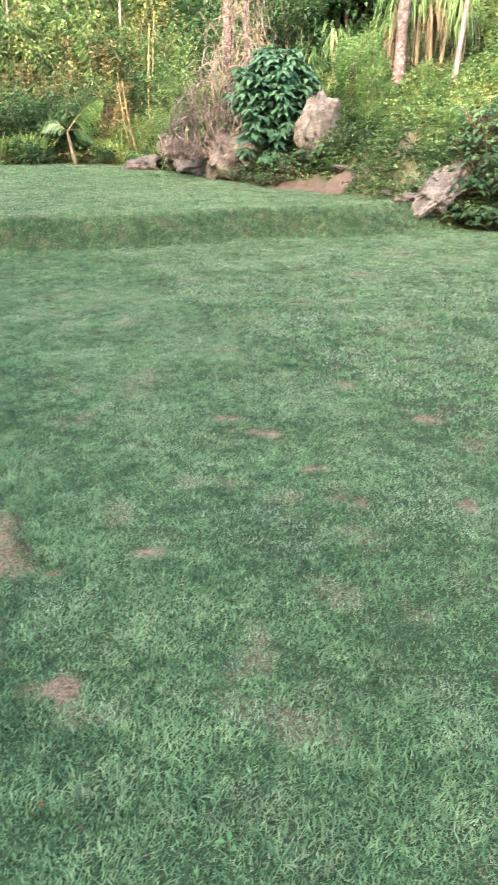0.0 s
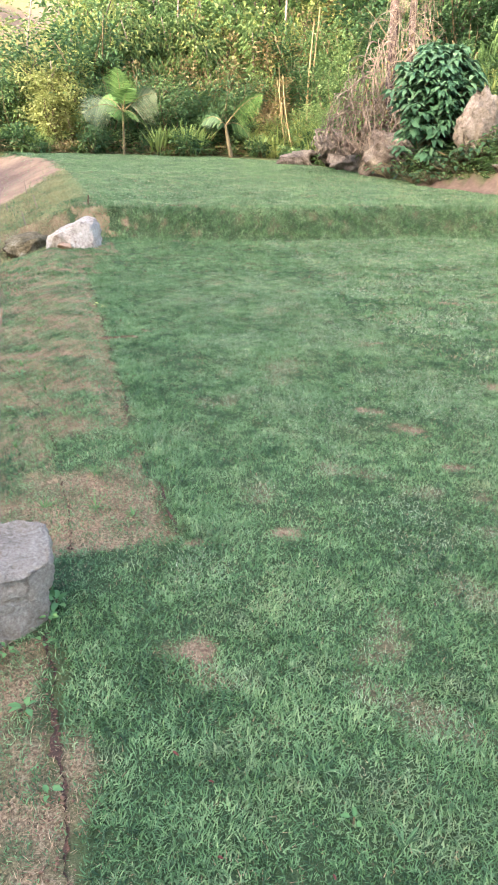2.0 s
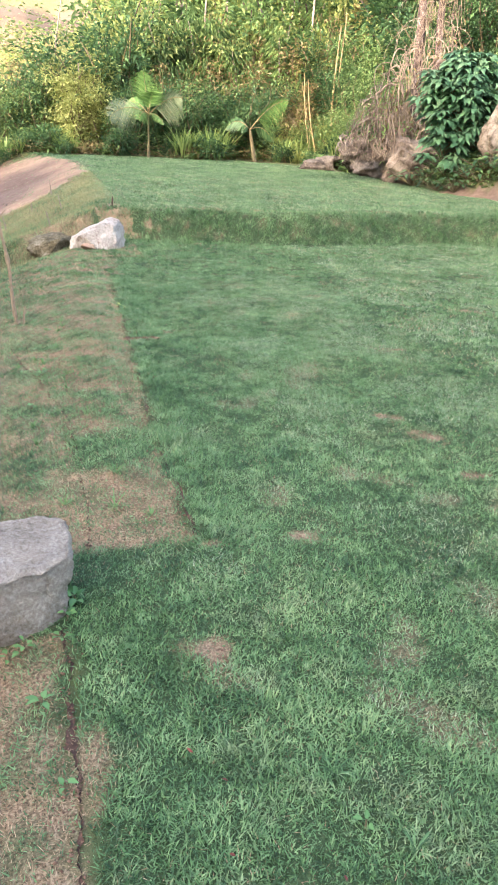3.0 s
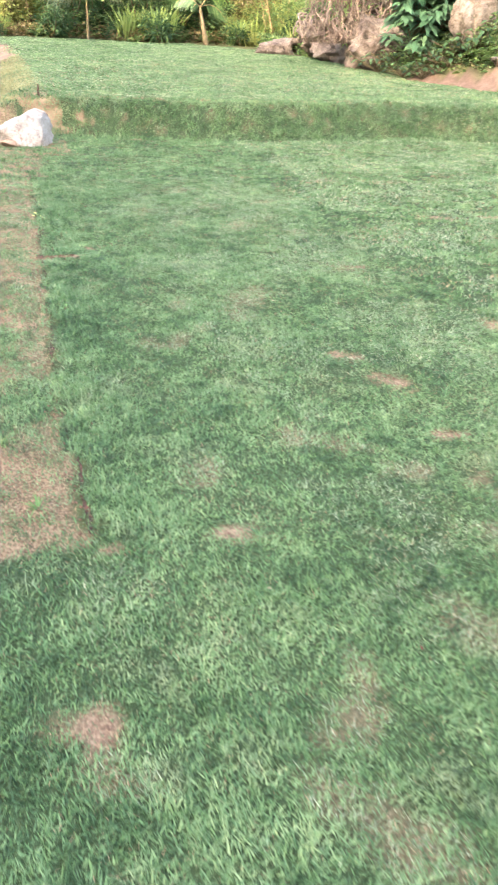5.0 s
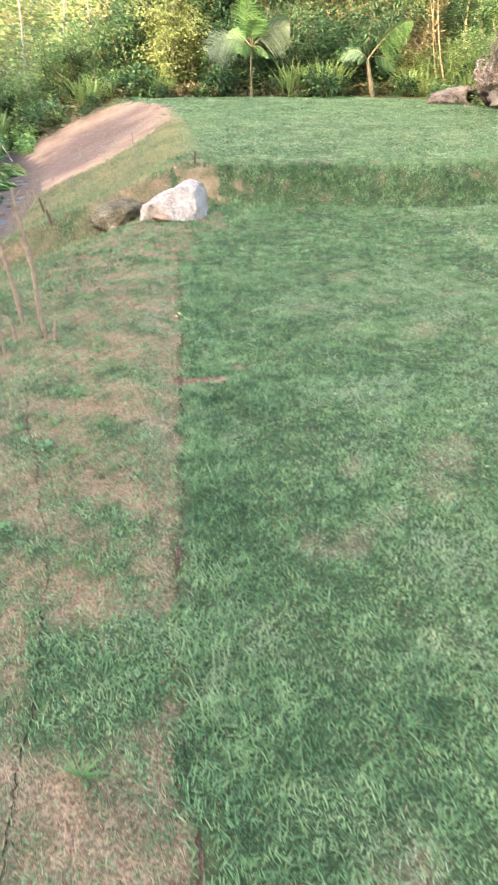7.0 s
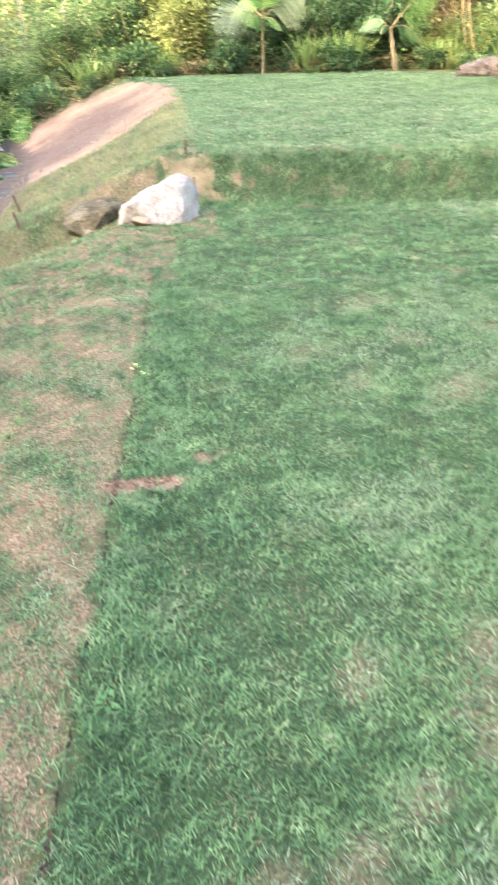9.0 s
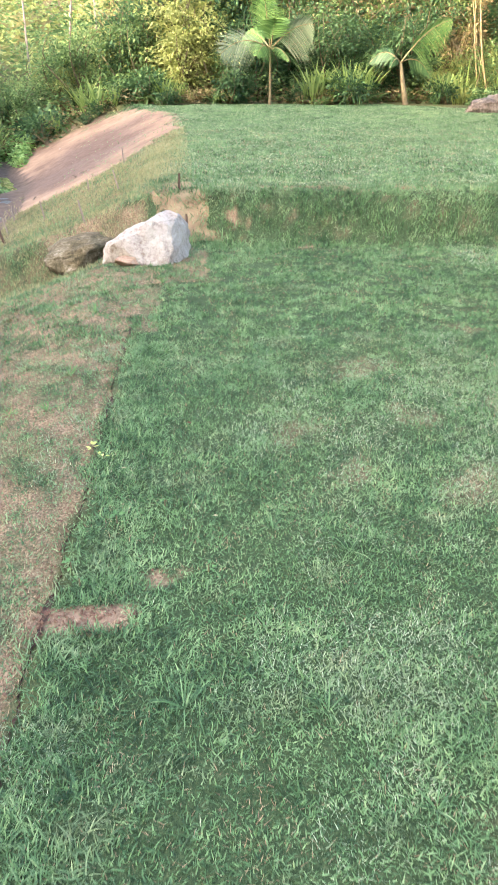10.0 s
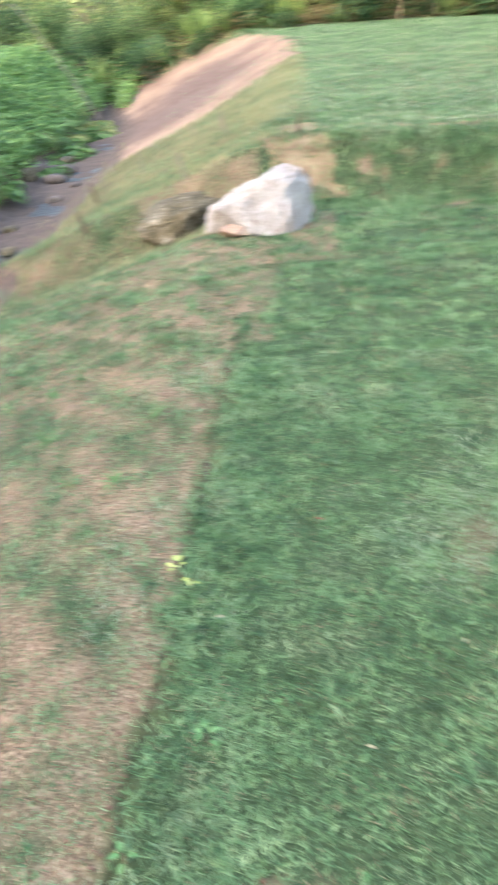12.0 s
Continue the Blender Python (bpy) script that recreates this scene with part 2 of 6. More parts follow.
def land(x, y):
    """Height of the ground."""
    x, y = np.asarray(x, float), np.asarray(y, float)
    base = 11.62 + 0.12 * waves(x, y * 0, 2.3, 1.0)
    top = 0.43 * step(base, base + 0.62, y) + 0.025 * np.clip(y - 12.5, 0, 12.5)
    top = top + 0.012 * waves(x, y, 1.4) + 0.02 * waves(x, y, 0.5, 2.0) * step(base, base + 0.3, y) * (1 - step(base + 0.5, base + 0.9, y))
    fall = np.clip(crest(y) - x, 0, 40)
    slope = 0.34 + 0.09 * step(10.5, 13, y)
    bank = top - slope * fall * fall / (fall + 0.12)
    bed = -0.62 + 0.03 * waves(x, y, 0.6, 4.0)
    far_bank = bed + np.clip(-1.85 - 0.04 * np.clip(y - 14, 0, 12) - x, 0, 60) * 0.7
    far_bank = np.minimum(far_bank, 0.35 + 0.12 * np.clip(-4.5 - x, 0, 60))
    z = np.maximum(bank, np.maximum(bed, far_bank))
    rise = np.clip(x - np.interp(y, HILL_Y, HILL_X), 0, 60)
    hill = 2.1 * (1 - np.exp(-rise / 2.0)) + 0.12 * rise + 0.75 * np.clip(rise - 5.0, 0, 40)
    hill = hill + step(0.3, 2.0, rise) * 0.16 * waves(x, y, 1.1, 0.7)
    z = z + hill * step(8.5, 12.0, y + np.clip(rise, 0, 3))
    back = np.clip(y - 25.0, 0, 200)
    z = z + 0.25 * back * back / (back + 4.0) + step(0, 8, back) * 0.5 * waves(x, y, 5.0, 0.4)
    return z


def inside(x, y, corners):
    """Whether points lie in a polygon."""
    x, y = np.asarray(x, float), np.asarray(y, float)
    odd = np.zeros(x.shape, bool)
    for (ax, ay), (bx, by) in zip(corners, corners[1:] + corners[:1]):
        with np.errstate(divide="ignore", invalid="ignore"):
            odd ^= ((ay > y) != (by > y)) & (x < (bx - ax) * (y - ay) / (by - ay + 1e-12) + ax)
    return odd


EARTH = [(-1.7, 16.9), (-0.8, 16.3), (0.3, 16.3), (1.0, 17.1), (1.5, 18.0), (1.62, 20.1), (1.1, 21.8), (0.75, 22.6), (-0.5, 23.4), (-2.0, 23.2), (-2.0, 20.0)]
BARE_SPOTS = [(2.31, 4.29, 0.09), (2.42, 3.95, 0.10), (3.43, 3.71, 0.11), (3.40, 4.54, 0.10), (4.54, 7.11, 0.13), (5.08, 7.07, 0.12),
              (2.33, 3.02, 0.07), (2.38, 2.90, 0.06), (2.40, 3.37, 0.07), (2.85, 2.66, 0.07), (0.68, 2.20, 0.09), (0.84, 2.90, 0.05),
              (1.28, 2.90, 0.08), (1.27, 6.54, 0.06), (1.36, 6.57, 0.04), (1.99, 8.37, 0.04), (2.62, 11.60, 0.09), (1.95, 11.95, 0.09), (3.06, 5.74, 0.08), (0.02, 7.80, 0.09), (-0.22, 8.2, 0.12), (-0.26, 7.7, 0.10)]
PALE_SPOTS = [(1.27, 3.32, 0.12), (1.31, 1.71, 0.16), (1.82, 2.30, 0.13), (2.06, 3.14, 0.10), (4.09, 8.83, 0.2), (7.54, 9.4, 0.35), (5.0, 5.76, 0.25),
              (1.75, 3.51, 0.13), (1.32, 2.05, 0.12), (3.6, 6.6, 0.25), (2.1, 5.3, 0.2), (6.2, 8.3, 0.35), (1.9, 7.6, 0.15), (2.4, 8.4, 0.2),
              (1.34, 4.65, 0.11), (1.50, 4.66, 0.12), (1.93, 5.02, 0.15), (1.68, 4.85, 0.08), (3.24, 9.08, 0.14), (3.02, 7.87, 0.16), (2.09, 7.2, 0.13), (2.51, 7.71, 0.16),
              (1.66, 5.23, 0.12), (2.05, 2.01, 0.07), (3.45, 3.23, 0.18), (2.2, 2.65, 0.11), (1.88, 3.41, 0.12), (1.38, 4.61, 0.12), (1.22, 1.84, 0.11), (0.72, 2.05, 0.10),
              (8.16, 8.88, 0.3), (7.83, 9.78, 0.25), (2.58, 7.06, 0.2), (4.85, 5.7, 0.25), (2.94, 5.77, 0.15), (3.97, 8.66, 0.16), (4.76, 8.68, 0.22), (2.99, 6.77, 0.15), (1.42, 2.19, 0.08)]


HILL_SCARS = [(13.2, 14.2, 0.45), (12.2, 13.05, 0.4), (12.7, 13.2, 0.3), (10.6, 13.0, 0.3), (12.2, 15.4, 0.3), (10.9, 13.7, 0.3)]


def around(x, y, spots):
    """Frayed patches round (x, y, radius), 0 to 1."""
    x, y = np.asarray(x, float), np.asarray(y, float)
    total = np.zeros(x.shape)
    for sx, sy, r in spots:
        close = np.nonzero((np.abs(x - sx) < 2.4 * r) & (np.abs(y - sy) < 2.4 * r))
        px, py = x[close] - sx, y[close] - sy
        a = sx * 7.1 + sy * 3.3
        p, q = px * math.cos(a) + py * math.sin(a), py * math.cos(a) - px * math.sin(a)
        total[close] = np.maximum(total[close], np.exp(-(((p * 0.75) ** 2 + (q * 1.35) ** 2) / (r * r))))
    some = np.nonzero(total > 0.08)
    tx, ty = x[some], y[some]
    frayed = total[some] * 1.05 + 0.28 * waves(tx, ty, 0.055, 2.6) + 0.16 * waves(tx, ty, 0.021, 0.9)
    total = np.zeros(x.shape)
    total[some] = np.clip((frayed - 0.42) * 2.6, 0, 1)
    return total


def dryness(x, y):
    """0 for lush turf, 1 for straw."""
    x, y = np.asarray(x, float), np.asarray(y, float)
    rag = 0.035 * waves(x, y, 0.17, 1.4)
    sod = np.interp(y, SOD_Y, SOD_X) + rag
    strip = (x < sod) & (y > 2.93 + rag) & (y < 11.5)
    green_band = np.exp(-(((y - 4.10 - 0.08 * waves(x, y, 0.3, 0.6)) / 0.24) ** 4)) * step(0.30, 0.45, x) * 0.85
    streak = waves(x * 0.55 - y * 0.35, x * 1.5 + y * 1.2, 0.30, 2.2)
    mottle = 0.43 + 0.10 * step(4.5, 6.0, y) + 0.34 * streak + 0.34 * waves(x, y, 0.09, 0.4) + 0.2 * waves(x, y, 0.035, 1.4)
    lip = np.exp(-(((sod - x) / (0.075 + 0.04 * waves(x * 0, y, 0.25, 0.3))) ** 2)) * (0.95 + 0.3 * waves(x, y, 0.12, 1.9))
    first = step(2.92, 2.96, y) * (0.42 + 0.36 * (1 - step(3.2, 3.7, y))) * (1 - step(3.75, 3.92, y)) * (1.0 + 0.25 * waves(x, y, 0.12, 0.2) + 0.3 * waves(x, y, 0.04, 0.9))
    dry = np.where(strip, np.clip(np.maximum(mottle, np.maximum(lip, first)) - green_band, 0, 1), 0)
    dry = np.where(strip & (x < 0.2), np.clip(dry * 0.8, 0, 1), dry)
    near = (x < 0.20 + rag) & (y < 2.4) | (x < 0.29 + rag) & (y < 1.95) & (y > 1.6)
    dry = np.where(near, np.clip(0.62 + 0.3 * waves(x, y, 0.3, 5.0) + 0.3 * waves(x, y, 0.08, 1.0), 0, 1), dry)
    notch = (np.abs(y - 6.34 - 0.4 * rag) < 0.06) & (x > 0.85) & (x < 1.19)
    dry = np.where(notch, 1.0, dry)
    corner = (np.abs(y - 10.45 - rag) < 0.07) & (x > 1.45) & (x < 1.75) | (np.abs(x - 1.18) < 0.05) & (y > 9.2) & (y < 10.3) | (((x - 0.66) / 0.16) ** 2 + ((y - 10.2 - 1.6 * (x - 0.66)) / 0.16) ** 2 < 1 + 2 * rag)
    dry = np.where(corner, 0.42 + 0.3 * waves(x, y, 0.1, 0.4), dry)
    bank = (x < crest(y) - 0.1 + 0.22 * waves(x, y, 0.45, 1.3)) & (y > 11.3) & (x > -1.7)
    dry = np.where(bank, np.clip(0.42 + 0.3 * waves(x, y, 0.7, 3.0) + 0.3 * waves(x, y, 0.2, 1.0), 0, 1), dry)
    riser = step(11.5, 11.8, y) * (1 - step(12.2, 12.35, y)) * np.clip(0.6 * waves(x, y, 0.14, 0.9) - 0.22, 0, 0.5)
    riser = np.maximum(riser, np.exp(-(((y - 12.38 - 0.12 * waves(x, y * 0, 2.3, 1.0)) / 0.13) ** 2)) * np.clip(0.45 + 0.9 * waves(x, y, 0.22, 3.3), 0, 0.95))
    dry = np.maximum(dry, riser * (x < 10.5))
    return np.clip(np.maximum(dry, np.maximum(around(x, y, BARE_SPOTS), 0.42 * around(x, y, PALE_SPOTS))), 0, 1)


def earthiness(x, y):
    x, y = np.asarray(x, float), np.asarray(y, float)
    rag = 0.15 * waves(x, y, 0.5, 0.3)
    bare = np.zeros(x.shape)
    near_bank = (x < 2.4) & (x > -3.0) & (y > 15.0) & (y < 25.0)
    if near_bank.any():
        bx, by, soft = x[near_bank], y[near_bank], 0.0
        bent = 0.15 * waves(bx, by, 0.5, 0.3)
        for k in range(10):
            reach = 0.10 + 0.035 * k
            soft = soft + 0.1 * inside(bx + bent + reach * math.cos(2.4 * k), by + bent + 1.8 * reach * math.sin(2.4 * k), EARTH)
        bare[near_bank] = step(0.15, 0.85, soft + 0.25 * waves(bx, by, 0.16, 1.7) * (soft > 0.02) * (soft < 0.98))
    bare = np.maximum(bare, around(x, y, [(sx, sy, r * 0.75) for sx, sy, r in BARE_SPOTS]) * 0.4)
    bare = np.where((np.abs(y - 6.34 - 0.015 * waves(x, y * 0, 0.08, 1.1)) < 0.044 + 0.022 * waves(x, y * 0, 0.05, 0.6)) & (x > 0.88) & (x < 1.18), 0.9, bare)
    dirt = inside(x + 0.5 * rag, y + 0.5 * rag, [(8.75, 16.1), (9.4, 14.15), (10.2, 13.8), (10.1, 14.15), (9.55, 14.85), (9.1, 15.9)])
    bare = np.where(dirt, 1.0, bare)
    bare = np.maximum(bare, around(x, y, HILL_SCARS))
    bare = np.maximum(bare, np.exp(-(((x - 0.5) / 6.0) ** 4 + ((y - 52) / 9.0) ** 4)) * 0.95)
    bed = (x < -0.95) & (x > -2.6) & (y > 5) & (y < 24)
    return np.where(bed & (land(x, y) < -0.5), 0.9, bare)


def gap(x, y):
    """Dark open joint by the boulder; painted shadow line along the sod edge."""
    x, y = np.asarray(x, float), np.asarray(y, float)
    rag = 0.02 * waves(x * 0, y, 0.2, 1.4)
    near = np.exp(-(((x - 0.215 - rag) / 0.024) ** 2)) * (y < 2.35)
    along = np.exp(-(((x - np.interp(y, SOD_Y, SOD_X) - 0.02 - 0.035 * waves(x, y, 0.17, 1.4)) / 0.03) ** 2)) * (y > 3.0) * (y < 9.2) * (waves(x * 0, y, 0.5, 2.0) > -0.2)
    return np.maximum(near, 0.8 * along)


def wildness(x, y):
    x, y = np.asarray(x, float), np.asarray(y, float)
    rag = 0.25 * waves(x, y, 0.6, 1.9)
    out = (x > lawn_edge(y) + 0.4 * rag - 0.05) | (y > 23.1 + rag) | (x < -1.2)
    return np.maximum(out * 1.0, gap(x, y))


def soil_darkness(x, y):
    """Darker soil: middle of the bare bank, far scar, hill foot and the stream's mud."""
    x, y = np.asarray(x, float), np.asarray(y, float)
    ragged = ((x + 0.45 - 0.20 * (y - 19)) / 1.35) ** 2 + ((y - 19.6) / 2.2) ** 2 + 0.22 * waves(x, y, 0.9, 2.2)
    far = 0.75 * np.exp(-(((x - 0.5) / 7.0) ** 4 + ((y - 52) / 10.0) ** 4))
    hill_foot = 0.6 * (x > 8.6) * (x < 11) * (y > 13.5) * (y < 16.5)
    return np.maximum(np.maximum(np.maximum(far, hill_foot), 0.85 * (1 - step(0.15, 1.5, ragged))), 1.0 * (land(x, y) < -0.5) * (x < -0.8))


def meadowness(x, y):
    return step(29, 33, y) * (1 - step(3.0, 9.0, np.asarray(x, float) - 0.1 * (np.asarray(y, float) - 30)))


# ---- builders ----
def link_mesh(name, mesh, material, parent=None, label=""):
    ob = new(name, mesh)
    if material and not mesh.materials:
        mesh.materials.append(material)
    if parent is not None:
        ob.parent = parent
    return tagged(ob, label) if label else ob


def quick_mesh(name, points, faces, smooth=True):
    """A mesh from arrays of points and of equal faces."""
    points, faces = np.asarray(points, np.float32), np.asarray(faces, np.int32)
    mesh = bpy.data.meshes.new(name)
    mesh.vertices.add(len(points))
    mesh.vertices.foreach_set("co", points.ravel())
    count, side = faces.shape
    mesh.loops.add(count * side)
    mesh.loops.foreach_set("vertex_index", faces.ravel())
    mesh.polygons.add(count)
    mesh.polygons.foreach_set("loop_start", np.arange(0, count * side, side, dtype=np.int32))
    mesh.polygons.foreach_set("use_smooth", np.full(count, smooth))
    mesh.update(calc_edges=True)
    return mesh


def part(name, bm, material, parent, label=""):
    mesh = bpy.data.meshes.new(name)
    for face in bm.faces:
        face.smooth = True
    bm.to_mesh(mesh)
    bm.free()
    return link_mesh(name, mesh, material, parent, label)


def base(name, place, label, category, group=""):
    ob = new(name)
    ob.location = place
    return tagged(ob, label, category, group)


def on_land(x, y, sink=0.0):
    return Vector((x, y, float(land(x, y)) - sink))


def unit(a):
    return a / np.maximum(np.linalg.norm(a, axis=-1, keepdims=True), 1e-9)


def leaves(root, way, length, width, droop=0.35, fold=0.15, rng=None, cells=1):
    """Many leaves in one go: pointed blades, folded along the midrib, that arch down towards the tip."""
    root, way = np.asarray(root, float), unit(np.asarray(way, float))
    count = len(root)
    side = np.cross(way, np.array([0, 0, 1.0]) + 0.25 * rng.normal(size=(count, 3)))
    side = unit(side)
    up = np.cross(side, way)
    length, width = np.broadcast_to(length, count)[:, None], np.broadcast_to(width, count)[:, None]
    if cells == 1:
        mid = root + way * length * 0.45 + up * length * 0.04
        tip = root + way * length - np.array([0, 0, 1]) * length * droop
        left, right = mid - side * width / 2 + up * width * fold, mid + side * width / 2 + up * width * fold
        points = np.stack([root, right, tip, left], 1).reshape(-1, 3)
        start = np.arange(count)[:, None] * 4
        faces = np.concatenate([start + [0, 1, 2], start + [0, 2, 3]], 0)
        return points, faces
    rows = []
    for k, (at, broad) in enumerate(((0.0, 0.12), (0.25, 0.85), (0.55, 1.0), (0.82, 0.55), (1.0, 0.03))):
        middle = root + way * length * at - np.array([0, 0, 1]) * length * droop * at * at
        rows += [middle - side * width * broad / 2 + up * width * fold * broad, middle, middle + side * width * broad / 2 + up * width * fold * broad]
    points = np.stack(rows, 1).reshape(-1, 3)
    start = np.arange(count)[:, None] * 15
    faces = []
    for k in range(4):
        for a in (0, 1):
            faces.append(start + [3 * k + a, 3 * k + a + 1, 3 * k + a + 4])
            faces.append(start + [3 * k + a, 3 * k + a + 4, 3 * k + a + 3])
    return points, np.concatenate(faces, 0)


def ribbons(paths, width, broad=None):
    """Flat tapering strips along paths (n, k, 3): long grassy leaves."""
    n, k, _ = paths.shape
    along = unit(np.gradient(paths, axis=1))
    side = unit(np.cross(along, np.array([0, 0, 1.0]) + 1e-3))
    if broad is not None:
        side = unit(broad[:, None] - along * (along * broad[:, None]).sum(-1, keepdims=True))
    taper = np.interp(np.linspace(0, 1, k), [0, 0.3, 0.75, 1], [0.6, 1.0, 0.6, 0.04])[None, :, None]
    width = np.broadcast_to(np.asarray(width, float), n)[:, None, None]
    points = np.stack([paths - side * width * taper / 2, paths + side * width * taper / 2], 2).reshape(-1, 3)
    start = (np.arange(n) * 2 * k)[:, None]
    faces = np.concatenate([start + [2 * j, 2 * j + 1, 2 * j + 3, 2 * j + 2] for j in range(k - 1)], 0)
    return points, faces


def tubes(paths, radius, sides=5):
    """Round tapering stalks along paths (n, k, 3); radius (n, k)."""
    n, k, _ = paths.shape
    along = unit(np.gradient(paths, axis=1))
    ref = np.where(np.abs(along[..., 2:3]) > 0.9, np.array([1.0, 0, 0]), np.array([0, 0, 1.0]))
    a = unit(np.cross(along, ref))
    b = np.cross(along, a)
    turn = np.arange(sides) * 2 * math.pi / sides
    ring = a[:, :, None] * np.cos(turn)[None, None, :, None] + b[:, :, None] * np.sin(turn)[None, None, :, None]
    points = (paths[:, :, None] + ring * np.asarray(radius)[:, :, None, None]).reshape(-1, 3)
    start = (np.arange(n) * k * sides)[:, None]
    faces = []
    for j in range(k - 1):
        for s in range(sides):
            t = (s + 1) % sides
            faces.append(start + [j * sides + s, j * sides + t, (j + 1) * sides + t, (j + 1) * sides + s])
    return points, np.concatenate(faces, 0)


def triangles(points, faces):
    faces = np.asarray(faces)
    return faces if faces.shape[1] == 3 else np.concatenate([faces[:, [0, 1, 2]], faces[:, [0, 2, 3]]], 0)


def gather(pieces):
    """Several (points, faces) in one."""
    points, faces, at = [], [], 0
    for p, f in pieces:
        points.append(p)
        faces.append(triangles(p, f) + at)
        at += len(p)
    return np.concatenate(points), np.concatenate(faces)


def arcs(root, way, length, droop, k=6, rng=None):
    """Paths that start along way and bow down."""
    t = np.linspace(0, 1, k)[None, :, None]
    root, way = np.asarray(root, float)[:, None], unit(np.asarray(way, float))[:, None]
    length, droop = np.broadcast_to(length, len(root))[:, None, None], np.broadcast_to(droop, len(root))[:, None, None]
    return root + way * length * t - np.array([0, 0, 1.0]) * length * droop * t ** 2.2


def boulder(name, place, size, material, label, seed, turn=0.0, cuts=9, rough=0.05, category="stone", sink=0.05, group="", subdivisions=4, flat=0.8, tip=0.0):
    """A rock: a ball cut by planes, with worn edges and a pitted face."""
    rng = np.random.default_rng(seed)
    bm = bmesh.new()
    bmesh.ops.create_icosphere(bm, subdivisions=subdivisions, radius=1.0)
    planes = [(Vector(unit(rng.normal(size=3)) * np.array([1, 1, flat])).normalized(), rng.uniform(0.55, 0.8)) for _ in range(cuts)]
    planes.append((Vector((0.05, -0.1, 1)).normalized(), 0.62))
    for v in bm.verts:
        for normal, d in planes:
            over = v.co.dot(normal) - d
            if over > 0:
                v.co -= normal * over * 0.93
        q = v.co * 2.2 + Vector((seed, 0, 0))
        v.co += v.co.normalized() * (rough * noise.noise(q) + rough * 0.5 * noise.noise(q * 3.1) + rough * 0.35 * noise.noise(q * 6.0) + rough * 0.2 * noise.noise(q * 15.0) - rough * 0.9 * abs(noise.noise(q * 1.3 + Vector((7, 3, 1)))) + rough * 0.3)
        v.co = Vector((v.co.x * size[0], v.co.y * size[1], v.co.z * size[2]))
    low = min(v.co.z for v in bm.verts)
    for v in bm.verts:
        v.co.z -= low
    ob = part(name, bm, material, None)
    ob.matrix_basis = pose(place[0], place[1], place[2] - sink, 0, tip, turn)
    return tagged(ob, label, category, group)


# ---- ground, stream and the unseen ridge added for shade ----
def grid_lines(*spans):
    lines = []
    for a, b, gap in spans:
        lines += list(np.arange(a, b - gap * 0.5, gap))
    return np.array(lines + [spans[-1][1]])


def build_ground():
    xs = grid_lines((-70, -10, 5), (-10, -3, 0.5), (-3, -1.2, 0.12), (-1.2, 2.2, 0.045), (2.2, 5.5, 0.08), (5.5, 14, 0.16), (14, 24, 0.6), (24, 80, 5))
    ys = grid_lines((-40, 0, 4), (0, 1.2, 0.2), (1.2, 7.5, 0.045), (7.5, 13, 0.07), (13, 24, 0.08), (24, 25, 0.2), (25, 45, 0.8), (45, 150, 5))
    gx, gy = np.meshgrid(xs, ys)
    points = np.stack([gx, gy, land(gx, gy)], -1).reshape(-1, 3)
    w, h = len(xs), len(ys)
    corner = (np.arange(h - 1)[:, None] * w + np.arange(w - 1)[None, :]).reshape(-1, 1)
    mesh = quick_mesh("ground", points, corner + [0, 1, w + 1, w])
    for key, fn in (("dry", dryness), ("earth", earthiness), ("wild", wildness), ("dark_soil", soil_darkness), ("meadow", meadowness)):
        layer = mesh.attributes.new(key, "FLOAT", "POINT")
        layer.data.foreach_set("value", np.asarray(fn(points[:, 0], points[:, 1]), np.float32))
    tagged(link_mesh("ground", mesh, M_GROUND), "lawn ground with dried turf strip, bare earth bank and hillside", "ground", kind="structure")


build_ground()


def build_water():
    ys = np.linspace(11.6, 26, 60)
    left, right = -2.2 - 0.05 * np.clip(ys - 14, 0, 12), np.full(60, -1.0)
    points = np.concatenate([np.stack([left, ys, np.full(60, -0.638)], 1), np.stack([right, ys, np.full(60, -0.638)], 1)])
    faces = np.arange(59)[:, None] + [0, 60, 61, 1]
    tagged(link_mesh("water", quick_mesh("water", points, faces), M_WATER), "dark shallow stream below the bank", "water", kind="structure")


build_water()


